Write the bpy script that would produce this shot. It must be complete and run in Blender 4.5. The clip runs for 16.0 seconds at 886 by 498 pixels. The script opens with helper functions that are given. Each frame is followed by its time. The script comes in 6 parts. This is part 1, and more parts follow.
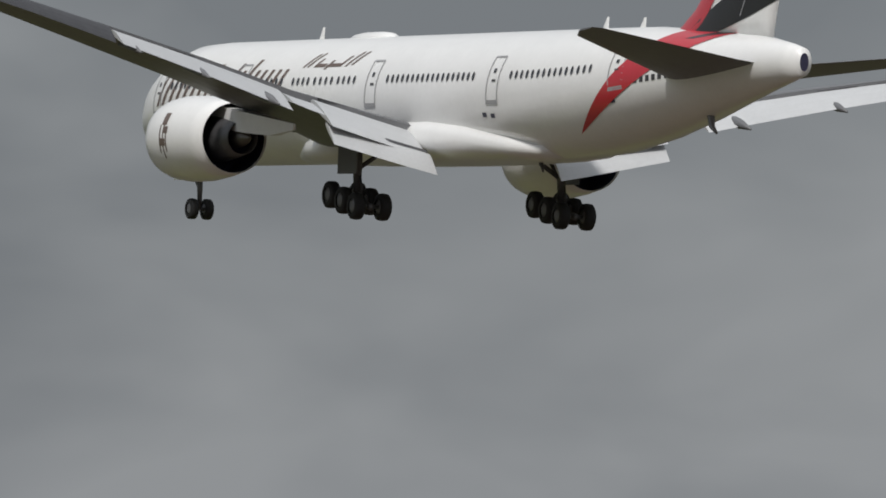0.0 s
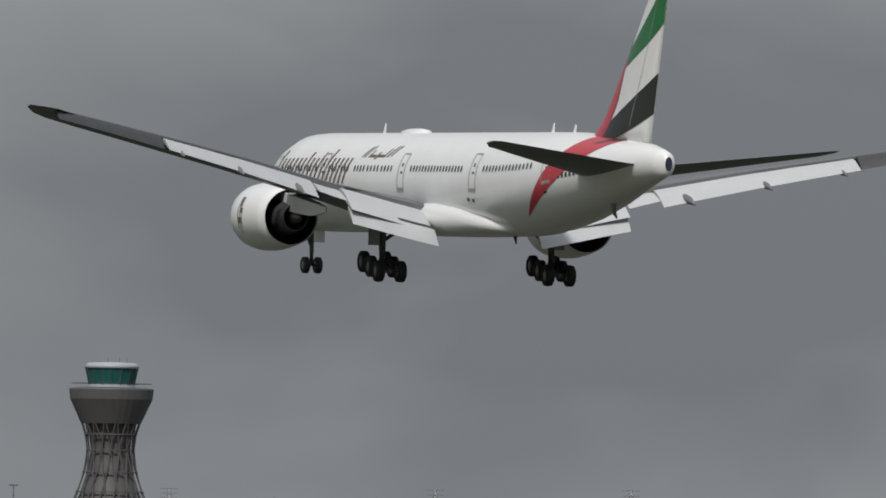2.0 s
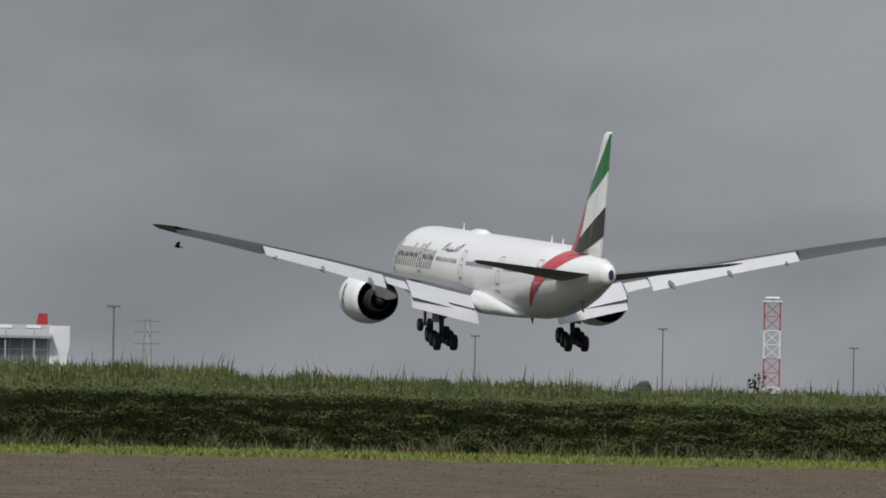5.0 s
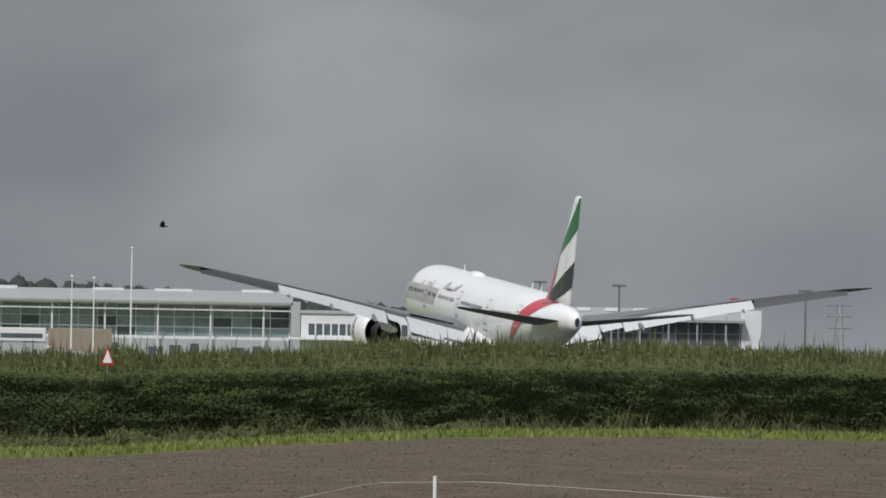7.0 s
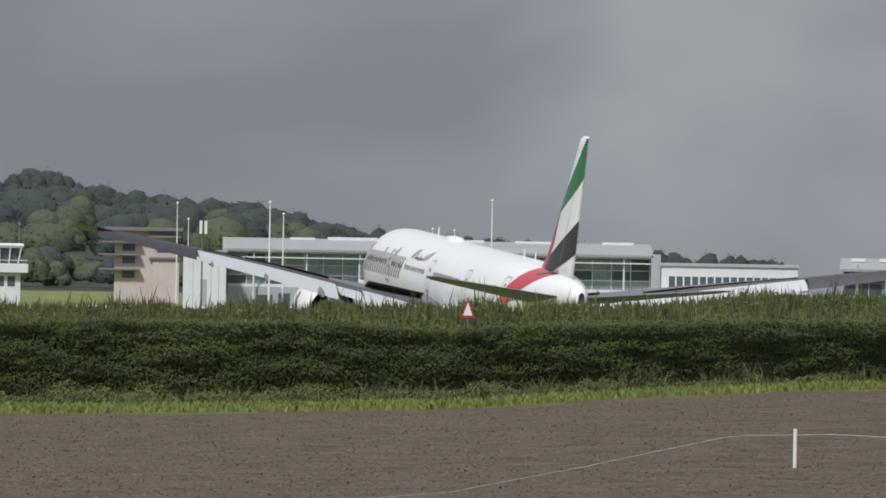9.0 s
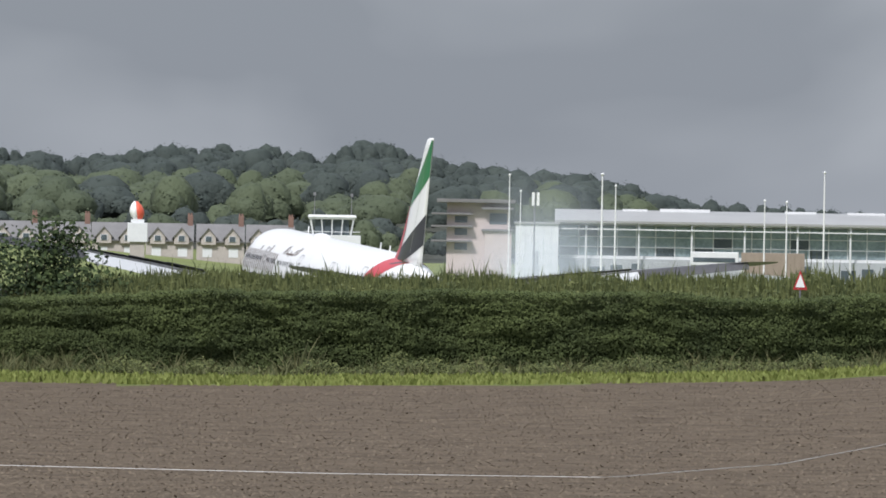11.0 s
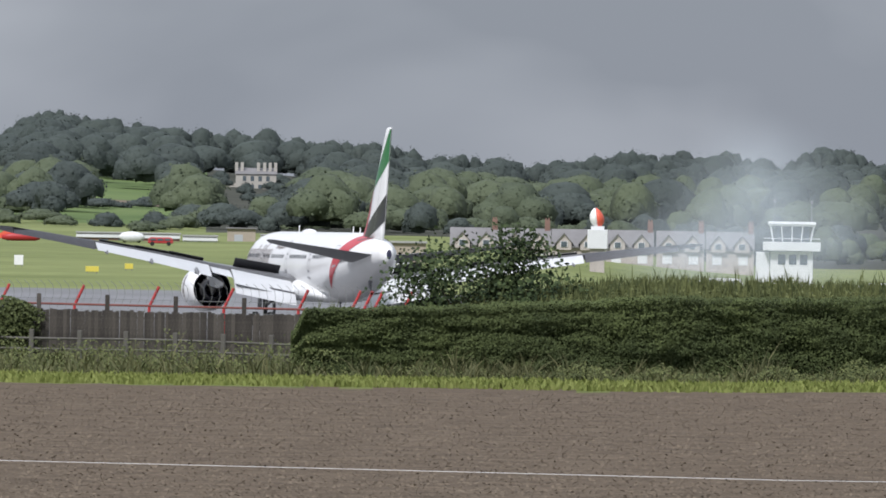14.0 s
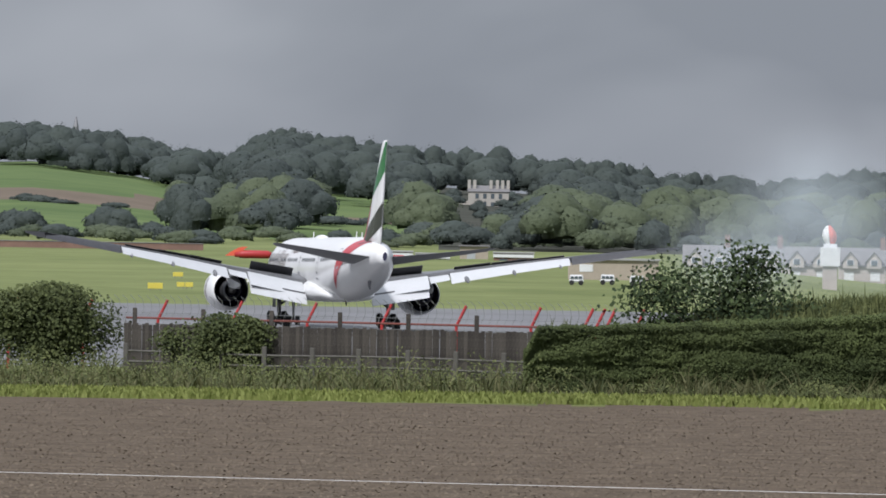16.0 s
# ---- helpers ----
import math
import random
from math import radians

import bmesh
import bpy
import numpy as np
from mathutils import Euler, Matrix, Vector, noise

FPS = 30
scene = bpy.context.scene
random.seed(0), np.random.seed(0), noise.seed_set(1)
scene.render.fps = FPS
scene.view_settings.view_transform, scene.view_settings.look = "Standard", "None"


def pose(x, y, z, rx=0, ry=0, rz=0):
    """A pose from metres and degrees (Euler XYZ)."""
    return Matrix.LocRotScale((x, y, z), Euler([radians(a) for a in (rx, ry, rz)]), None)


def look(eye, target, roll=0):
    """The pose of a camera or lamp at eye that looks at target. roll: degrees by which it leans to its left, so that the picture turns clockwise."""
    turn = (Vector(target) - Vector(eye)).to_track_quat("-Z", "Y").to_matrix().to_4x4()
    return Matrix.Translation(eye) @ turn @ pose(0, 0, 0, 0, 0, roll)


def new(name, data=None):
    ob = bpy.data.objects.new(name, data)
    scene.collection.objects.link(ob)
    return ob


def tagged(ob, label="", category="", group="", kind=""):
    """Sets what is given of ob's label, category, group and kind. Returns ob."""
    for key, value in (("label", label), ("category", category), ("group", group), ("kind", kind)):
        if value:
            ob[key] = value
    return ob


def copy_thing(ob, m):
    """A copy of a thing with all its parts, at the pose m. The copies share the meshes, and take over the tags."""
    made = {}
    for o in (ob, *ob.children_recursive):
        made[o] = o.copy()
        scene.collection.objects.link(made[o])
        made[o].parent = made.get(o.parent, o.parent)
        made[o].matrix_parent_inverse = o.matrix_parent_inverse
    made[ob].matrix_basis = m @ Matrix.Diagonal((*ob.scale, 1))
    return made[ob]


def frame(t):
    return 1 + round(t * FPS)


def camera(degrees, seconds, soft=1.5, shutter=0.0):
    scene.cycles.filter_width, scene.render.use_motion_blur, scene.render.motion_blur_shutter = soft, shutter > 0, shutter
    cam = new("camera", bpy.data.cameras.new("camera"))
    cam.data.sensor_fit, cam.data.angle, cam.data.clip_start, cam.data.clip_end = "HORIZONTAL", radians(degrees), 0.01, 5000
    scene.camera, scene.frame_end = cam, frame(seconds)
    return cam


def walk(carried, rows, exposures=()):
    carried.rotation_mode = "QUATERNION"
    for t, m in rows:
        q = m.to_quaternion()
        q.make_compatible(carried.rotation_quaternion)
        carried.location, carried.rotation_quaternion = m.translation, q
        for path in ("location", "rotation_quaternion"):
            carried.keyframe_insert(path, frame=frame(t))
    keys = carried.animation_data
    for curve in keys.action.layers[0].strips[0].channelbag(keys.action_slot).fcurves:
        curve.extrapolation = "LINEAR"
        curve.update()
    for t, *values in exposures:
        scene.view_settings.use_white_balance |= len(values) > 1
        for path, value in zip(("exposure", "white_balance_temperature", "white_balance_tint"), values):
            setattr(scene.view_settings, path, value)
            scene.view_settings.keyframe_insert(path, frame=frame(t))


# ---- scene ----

# ---------------------------------------------------------------- camera
SCALE = 20000.0          # one unit of bearing or height angle is 1 / 20000 rad
EYE = (0.0, 0.0, 6.0)
cam = camera(4.4896, 16.0, soft=1.75)


def bearing(u, d, v=None, z=0.0):
    """The place at bearing u, d metres off; its height from the angle v, or z."""
    a = u / SCALE
    return Vector((d * math.sin(a), d * math.cos(a), EYE[2] + d * v / SCALE if v is not None else z))


def aim(u, v):
    a, p = u / SCALE, v / SCALE
    return look(EYE, (EYE[0] + 900 * math.sin(a) * math.cos(p), EYE[1] + 900 * math.cos(a) * math.cos(p), EYE[2] + 900 * math.sin(p)), 1.0)


# seconds, bearing and height angle of the line of sight
PAN = [
    (0.0, 5967, 531),
    (0.5, 5610, 479),
    (1.0, 5242, 478),
    (1.5, 4702, 447),
    (2.0, 4247, 400),
    (2.5, 3886, 314),
    (3.0, 3505, 261),
    (3.2, 3344, 237),
    (5.3, 2089, 166),
    (5.5, 1984, 160),
    (6.0, 1650, 137),
    (6.5, 1307, 120),
    (7.0, 1017, 124),
    (7.5, 828, 115),
    (8.0, 643, 99),
    (8.2, 579, 83),
    (10.3, 12, -5),
    (10.5, -70, -5),
    (11.0, -206, -31),
    (11.5, -334, -24),
    (12.0, -489, -34),
    (12.5, -659, -34),
    (13.0, -834, -36),
    (13.5, -937, -43),
    (14.0, -1020, -33),
    (14.5, -1132, -25),
    (15.0, -1213, -27),
    (15.5, -1357, -9),
    (16.0, -1432, -9),
]
EXPOSURES = [(0, -0.22, 6450, 11), (3.2, -0.3, 6450, 11), (5.3, -0.06, 6350, 11), (7.0, -0.03, 6300, 11), (8.2, -0.06, 6250, 11), (10.3, 0.38, 6150, 12), (12.0, 0.48, 6130, 14), (13.0, 0.68, 6100, 14), (13.5, 0.5, 6100, 14), (14.0, 0.44, 6100, 14), (16.0, 0.32, 6100, 14)]
walk(cam, [(t, aim(u, v)) for t, u, v in PAN], EXPOSURES)

# seconds, place of the airliner's wheels, heading, nose up, right wing down
FLIGHT = [
    (0.0, 162.6, 526.2, 22.04, -8.05, 1.00, 0.90),
    (0.5, 161.4, 565.6, 21.11, -7.58, 1.03, 0.78),
    (1.0, 158.8, 605.1, 20.36, -7.09, 1.07, 0.64),
    (1.5, 154.8, 644.7, 19.30, -6.58, 1.10, 0.50),
    (2.0, 148.25, 680.6, 18.04, -6.35, 1.25, 0.15),
    (2.5, 141.3, 716.4, 15.47, -6.10, 1.40, -0.15),
    (3.0, 132.6, 752.2, 13.18, -6.16, 1.69, -0.05),
    (3.2, 129.6, 766.4, 12.30, -6.11, 1.80, 0.0),
    (5.3, 103.2, 945.1, 5.13, -6.10, 2.17, -0.61),
    (5.5, 98.7, 962.2, 4.54, -6.15, 2.20, -0.70),
    (6.0, 86.0, 1007.0, 2.80, -6.62, 2.63, -0.49),
    (6.5, 71.9, 1032.5, 1.35, -7.27, 2.88, 0.09),
    (7.0, 58.2, 1044.9, 0.61, -8.01, 3.00, 0.90),
    (7.5, 44.8, 926.5, -0.59, -8.37, 2.95, 1.80),
    (8.0, 32.5, 769.4, -0.99, -9.01, 2.90, 2.10),
    (8.2, 30.0, 778.4, -0.59, -9.15, 2.85, 2.04),
    (10.3, -5.6, 872.0, -3.84, -10.97, 2.30, 1.40),
    (10.5, -8.9, 881.4, -3.84, -11.09, 2.21, 1.33),
    (11.0, -17.4, 904.8, -4.04, -11.40, 2.00, 1.15),
    (11.5, -25.3, 925.7, -4.09, -11.67, 1.70, 0.96),
    (12.0, -33.7, 946.4, -4.12, -11.94, 1.20, 0.78),
    (12.5, -41.3, 967.1, -3.70, -12.14, 0.80, 0.60),
    (13.0, -48.9, 990.5, -3.87, -12.28, 0.35, 0.59),
    (13.5, -56.2, 1013.8, -3.56, -12.37, 0.00, 0.57),
    (14.0, -63.5, 1033.1, -3.45, -12.27, -0.04, 0.56),
    (14.5, -70.3, 1052.3, -3.27, -12.12, -0.08, 0.54),
    (15.0, -77.8, 1076.7, -2.98, -12.12, -0.12, 0.53),
    (15.5, -84.6, 1100.9, -2.74, -12.13, -0.16, 0.51),
    (16.0, -91.5, 1124.6, -2.64, -12.22, -0.20, 0.50),
]


def flight_pose(x, y, z, heading, pitch, bank):
    return pose(x, y, z) @ pose(0, 0, 0, 0, 0, -heading) @ pose(0, 0, 0, pitch) @ pose(0, 0, 0, 0, bank)


# ---------------------------------------------------------------- sky and sun
world = bpy.data.worlds.new("overcast_sky")
scene.world = world
world.use_nodes = True
wn, wl = world.node_tree.nodes, world.node_tree.links
wn.clear()


def node(nodes, kind, **inputs):
    n = nodes.new(kind)
    for key, value in inputs.items():
        n.inputs[key.replace("_", " ")].default_value = value
    return n


sky = wn.new("ShaderNodeTexSky")
sky.sky_type, sky.sun_disc = "NISHITA", False
sky.sun_elevation, sky.sun_rotation = radians(47.5), radians(209)
sky_light = node(wn, "ShaderNodeBackground", Strength=0.06)
wl.new(sky.outputs[0], sky_light.inputs[0])
coord = wn.new("ShaderNodeTexCoord")
stretch = wn.new("ShaderNodeMapping")
stretch.inputs["Scale"].default_value = (15, 15, 30)
wl.new(coord.outputs["Generated"], stretch.inputs[0])
billow = node(wn, "ShaderNodeTexNoise", Scale=1.5, Detail=3.5, Roughness=0.5, Distortion=0.3)
wl.new(stretch.outputs[0], billow.inputs[0])
bank_of_cloud = node(wn, "ShaderNodeTexNoise", Scale=0.55, Detail=2.0, Roughness=0.5)
wl.new(stretch.outputs[0], bank_of_cloud.inputs[0])
both = wn.new("ShaderNodeMath")
both.operation = "ADD"
wl.new(billow.outputs[0], both.inputs[0])
wl.new(bank_of_cloud.outputs[0], both.inputs[1])
shade = wn.new("ShaderNodeValToRGB")
shade.color_ramp.elements[0].position, shade.color_ramp.elements[0].color = 0.405, (0.205, 0.222, 0.24, 1)
shade.color_ramp.elements[1].position, shade.color_ramp.elements[1].color = 0.605, (0.325, 0.341, 0.354, 1)
halve = wn.new("ShaderNodeMath")
halve.operation = "MULTIPLY"
halve.inputs[1].default_value = 0.5
wl.new(both.outputs[0], halve.inputs[0])
wl.new(halve.outputs[0], shade.inputs[0])
cloud_light = node(wn, "ShaderNodeBackground", Strength=1.0)
wl.new(shade.outputs[0], cloud_light.inputs[0])
# an overcast sky grows brighter towards the zenith
split = wn.new("ShaderNodeSeparateXYZ")
wl.new(coord.outputs["Generated"], split.inputs[0])
climb = wn.new("ShaderNodeMapRange")
climb.inputs["From Min"].default_value, climb.inputs["From Max"].default_value = 0.06, 1.0
climb.inputs["To Min"].default_value, climb.inputs["To Max"].default_value = 1.0, 3.0
wl.new(split.outputs["Z"], climb.inputs["Value"])
wl.new(climb.outputs[0], cloud_light.inputs["Strength"])
cover = node(wn, "ShaderNodeMixShader", Fac=0.93)
wl.new(sky_light.outputs[0], cover.inputs[1])
wl.new(cloud_light.outputs[0], cover.inputs[2])
world_out = wn.new("ShaderNodeOutputWorld")
wl.new(cover.outputs[0], world_out.inputs[0])

sun = new("sun", bpy.data.lights.new("sun", "SUN"))
sun.data.energy, sun.data.angle, sun.data.color = 2.9, radians(6), (1.0, 0.965, 0.91)
sun.matrix_world = look((-33, -59, 74), (0, 0, 0))


# ---------------------------------------------------------------- materials
def material(name, colour, rough=0.6, metal=0.0, vary=0.12, scale=3.0, bump=0.0, bump_scale=None, second=None, coords="Object", spec=0.5, coat=0.0, each=0.0):
    """A surface whose colour wanders at two scales, with fine relief. second: a colour into which it wanders."""
    m = bpy.data.materials.new(name)
    m.use_nodes = True
    nd, lk = m.node_tree.nodes, m.node_tree.links
    b = nd["Principled BSDF"]
    b.inputs["Metallic"].default_value, b.inputs["Specular IOR Level"].default_value, b.inputs["Coat Weight"].default_value = metal, spec, coat
    tc = nd.new("ShaderNodeTexCoord")
    big = node(nd, "ShaderNodeTexNoise", Scale=scale, Detail=4.0, Roughness=0.6)
    fine = node(nd, "ShaderNodeTexNoise", Scale=scale * 9, Detail=3.0, Roughness=0.65)
    for t in (big, fine):
        lk.new(tc.outputs[coords], t.inputs[0])
    mix = nd.new("ShaderNodeMath")
    mix.operation = "MULTIPLY_ADD"
    mix.inputs[1].default_value, mix.inputs[2].default_value = 0.45, 0.0
    lk.new(fine.outputs[0], mix.inputs[0])
    add = nd.new("ShaderNodeMath")
    add.operation = "MULTIPLY_ADD"
    add.inputs[1].default_value = 0.55
    lk.new(big.outputs[0], add.inputs[0])
    lk.new(mix.outputs[0], add.inputs[2])
    if each:
        own = nd.new("ShaderNodeObjectInfo")
        shift = nd.new("ShaderNodeMath")
        shift.operation = "MULTIPLY_ADD"
        shift.inputs[1].default_value, shift.inputs[2].default_value = each, -each / 2
        lk.new(own.outputs["Random"], shift.inputs[0])
        total = nd.new("ShaderNodeMath")
        total.operation = "ADD"
        lk.new(add.outputs[0], total.inputs[0])
        lk.new(shift.outputs[0], total.inputs[1])
        add = total
    ramp = nd.new("ShaderNodeValToRGB")
    dark = tuple(c * (1 - vary) for c in colour)
    light = second or tuple(min(1, c * (1 + vary)) for c in colour)
    ramp.color_ramp.elements[0].position, ramp.color_ramp.elements[1].position = 0.36, 0.64
    ramp.color_ramp.elements[0].color, ramp.color_ramp.elements[1].color = (*dark, 1), (*light, 1)
    lk.new(add.outputs[0], ramp.inputs[0])
    lk.new(ramp.outputs[0], b.inputs["Base Color"])
    rr = nd.new("ShaderNodeMapRange")
    rr.inputs["To Min"].default_value, rr.inputs["To Max"].default_value = max(0.02, rough - 0.08), min(1, rough + 0.08)
    lk.new(fine.outputs[0], rr.inputs[0])
    lk.new(rr.outputs[0], b.inputs["Roughness"])
    if bump:
        bp = node(nd, "ShaderNodeBump", Strength=min(1, bump), Distance=0.05 if bump_scale is None else bump_scale)
        lk.new(add.outputs[0], bp.inputs["Height"])
        lk.new(bp.outputs[0], b.inputs["Normal"])
    return m


def leafy(name, colour, second, scale=0.6, rough=0.75, loose=0.5, relief=0.0):
    """Foliage: each loose leaf or clump has its own shade."""
    m = bpy.data.materials.new(name)
    m.use_nodes = True
    nd, lk = m.node_tree.nodes, m.node_tree.links
    b = nd["Principled BSDF"]
    b.inputs["Roughness"].default_value, b.inputs["Specular IOR Level"].default_value = rough, 0.2
    geo, tc = nd.new("ShaderNodeNewGeometry"), nd.new("ShaderNodeTexCoord")
    n1 = node(nd, "ShaderNodeTexNoise", Scale=scale, Detail=3.0)
    lk.new(tc.outputs["Object"], n1.inputs[0])
    m1 = nd.new("ShaderNodeMath")
    m1.operation = "MULTIPLY_ADD"
    m1.inputs[1].default_value = loose
    lk.new(geo.outputs["Random Per Island"], m1.inputs[0])
    m2 = nd.new("ShaderNodeMath")
    m2.operation = "MULTIPLY"
    m2.inputs[1].default_value = 1.05 - loose
    lk.new(n1.outputs[0], m2.inputs[0])
    lk.new(m2.outputs[0], m1.inputs[2])
    ramp = nd.new("ShaderNodeValToRGB")
    ramp.color_ramp.elements[0].position, ramp.color_ramp.elements[1].position = 0.22, 0.85
    ramp.color_ramp.elements[0].color, ramp.color_ramp.elements[1].color = (*colour, 1), (*second, 1)
    lk.new(m1.outputs[0], ramp.inputs[0])
    lk.new(ramp.outputs[0], b.inputs["Base Color"])
    if relief:
        n2 = node(nd, "ShaderNodeTexNoise", Scale=0.55, Detail=4.0, Roughness=0.65)
        lk.new(tc.outputs["Object"], n2.inputs[0])
        bp = node(nd, "ShaderNodeBump", Strength=0.55, Distance=relief)
        lk.new(n2.outputs[0], bp.inputs["Height"])
        lk.new(bp.outputs[0], b.inputs["Normal"])
    return m


M = {
    "white_paint": material("white_paint", (0.82, 0.82, 0.81), 0.32, vary=0.03, scale=0.35, coat=0.3),
    # light wing grey taken darker: shade under the wings is in the colour
    "shaded_wing_grey": material("shaded_wing_grey", (0.14, 0.143, 0.15), 0.45, vary=0.06, scale=0.5),
    "flap_grey": material("flap_grey", (0.5, 0.51, 0.52), 0.45, vary=0.05, scale=0.6),
    "dark_grey": material("dark_grey", (0.05, 0.05, 0.055), 0.5, vary=0.2, scale=2),
    "tyre": material("tyre", (0.012, 0.012, 0.013), 0.75, vary=0.25, scale=6),
    "hub": material("hub", (0.16, 0.16, 0.17), 0.5, 0.4, vary=0.1, scale=6),
    "gear_steel": material("gear_steel", (0.12, 0.12, 0.125), 0.45, 0.5, vary=0.2, scale=4),
    "exhaust_metal": material("exhaust_metal", (0.16, 0.15, 0.14), 0.45, 0.8, vary=0.25, scale=2),
    "duct_dark": material("duct_dark", (0.028, 0.028, 0.06), 0.5, vary=0.2, scale=2),
    "lettering": material("lettering", (0.15, 0.105, 0.085), 0.35, 0.2, vary=0.12, scale=2),
    "red_paint": material("red_paint", (0.5, 0.02, 0.035), 0.35, vary=0.06, scale=0.5, coat=0.3),
    "green_paint": material("green_paint", (0.012, 0.16, 0.045), 0.35, vary=0.08, scale=0.5, coat=0.3),
    "black_paint": material("black_paint", (0.012, 0.012, 0.014), 0.35, vary=0.1, scale=0.5, coat=0.3),
    "cabin_glass": material("cabin_glass", (0.03, 0.033, 0.04), 0.12, vary=0.1, scale=1),
    "seam": material("seam", (0.35, 0.35, 0.36), 0.5, vary=0.08, scale=1),
    "soil": material("soil", (0.088, 0.067, 0.047), 0.95, vary=0.3, scale=0.5, bump=0.9, bump_scale=0.3, second=(0.148, 0.115, 0.082), spec=0.1),
    "verge": material("verge", (0.09, 0.112, 0.030), 0.9, vary=0.25, scale=0.5, bump=0.6, bump_scale=0.1, second=(0.155, 0.175, 0.052), spec=0.1),
    "airfield_grass": material("airfield_grass", (0.145, 0.175, 0.062), 0.9, vary=0.2, scale=0.02, second=(0.20, 0.225, 0.09), spec=0.1),
    "far_green": material("far_green", (0.09, 0.14, 0.05), 0.9, vary=0.2, scale=0.01, second=(0.13, 0.175, 0.065), spec=0.1),
    # unseen ground, dulled to cut bounce under the airliner; also the woods' floor
    "low_bounce_ground": material("low_bounce_ground", (0.05, 0.052, 0.042), 0.9, vary=0.2, scale=0.05, second=(0.07, 0.072, 0.056), spec=0.1),
    "far_plough": material("far_plough", (0.15, 0.12, 0.09), 0.95, vary=0.15, scale=0.02, spec=0.1),
    "tarmac": material("tarmac", (0.16, 0.16, 0.165), 0.8, vary=0.2, scale=0.03, spec=0.3),
    "white_wall": material("white_wall", (0.66, 0.67, 0.68), 0.6, vary=0.06, scale=0.4),
    "grey_panel": material("grey_panel", (0.38, 0.40, 0.42), 0.45, vary=0.08, scale=0.3),
    "roof_metal": material("roof_metal", (0.36, 0.357, 0.35), 0.4, 0.2, vary=0.08, scale=0.2),
    # pale blue-grey: the reflected sky is painted into the glass colour
    "sky_pale_glazing": material("sky_pale_glazing", (0.22, 0.29, 0.31), 0.08, 0.0, vary=0.2, scale=0.25, second=(0.34, 0.42, 0.44)),
    "dark_glazing": material("dark_glazing", (0.084, 0.105, 0.119), 0.15, vary=0.2, scale=0.3),
    "green_glass": material("green_glass", (0.02, 0.11, 0.10), 0.12, vary=0.2, scale=0.3),
    "pink_render": material("pink_render", (0.52, 0.44, 0.42), 0.8, vary=0.08, scale=0.4),
    "concrete": material("concrete", (0.15, 0.147, 0.142), 0.85, vary=0.18, scale=0.25, bump=0.2),
    "tower_cladding": material("tower_cladding", (0.10, 0.096, 0.096), 0.6, vary=0.1, scale=0.2),
    "slate": material("slate", (0.17, 0.165, 0.165), 0.7, vary=0.15, scale=0.5),
    "house_wall": material("house_wall", (0.42, 0.38, 0.35), 0.85, vary=0.12, scale=0.5),
    "brick": material("brick", (0.2, 0.12, 0.095), 0.85, vary=0.15, scale=0.6),
    "manor_stone": material("manor_stone", (0.40, 0.38, 0.34), 0.9, vary=0.12, scale=0.3),
    "pole_white": material("pole_white", (0.75, 0.75, 0.74), 0.5, vary=0.06, scale=1),
    "pole_grey": material("pole_grey", (0.2, 0.2, 0.21), 0.5, 0.4, vary=0.1, scale=1),
    "signal_red": material("signal_red", (0.38, 0.025, 0.028), 0.5, vary=0.1, scale=1),
    "signal_orange": material("signal_orange", (0.68, 0.11, 0.06), 0.5, vary=0.08, scale=1),
    "sign_yellow": material("sign_yellow", (0.6, 0.5, 0.08), 0.5, vary=0.05, scale=1),
    "old_wood": material("old_wood", (0.043, 0.037, 0.032), 0.9, vary=0.3, scale=1.2, second=(0.085, 0.075, 0.064), bump=0.4, each=0.2),
    "post_wood": material("post_wood", (0.09, 0.085, 0.075), 0.9, vary=0.25, scale=2),
    "wire": material("wire", (0.3, 0.3, 0.31), 0.4, 0.7, vary=0.1, scale=3),
    "bark": material("bark", (0.06, 0.05, 0.04), 0.9, vary=0.25, scale=3),
    "feather": material("feather", (0.012, 0.012, 0.014), 0.7, vary=0.2, scale=12),
    "hedge_leaf": leafy("hedge_leaf", (0.030, 0.042, 0.016), (0.104, 0.130, 0.043), 0.45, loose=0.2),
    "weed_leaf": leafy("weed_leaf", (0.044, 0.058, 0.022), (0.136, 0.149, 0.055), 0.3),
    "dry_grass": leafy("dry_grass", (0.042, 0.053, 0.02), (0.125, 0.12, 0.055), 0.4),
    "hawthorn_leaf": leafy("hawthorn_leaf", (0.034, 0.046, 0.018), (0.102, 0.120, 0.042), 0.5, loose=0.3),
    "bush_leaf": leafy("bush_leaf", (0.014, 0.026, 0.012), (0.06, 0.085, 0.03), 0.8),
    # distance haze is put into these two bluish, paler leaf colours
    "hazed_hill_leaf": leafy("hazed_hill_leaf", (0.037, 0.047, 0.044), (0.058, 0.072, 0.062), 0.05, loose=0.12, relief=1.2),
    "hazed_hill_leaf_light": leafy("hazed_hill_leaf_light", (0.055, 0.070, 0.044), (0.092, 0.111, 0.062), 0.05, loose=0.12, relief=1.2),
}


# ---------------------------------------------------------------- mesh helpers
def part(name, bm, mat, parent=None, label="", smooth=False):
    me = bpy.data.meshes.new(name)
    bm.to_mesh(me)
    bm.free()
    mats = mat if isinstance(mat, (list, tuple)) else [mat]
    for m in mats:
        me.materials.append(m)
    if smooth:
        for p in me.polygons:
            p.use_smooth = True
    ob = new(name, me)
    if parent:
        ob.parent = parent
    if label:
        ob["label"] = label
    return ob


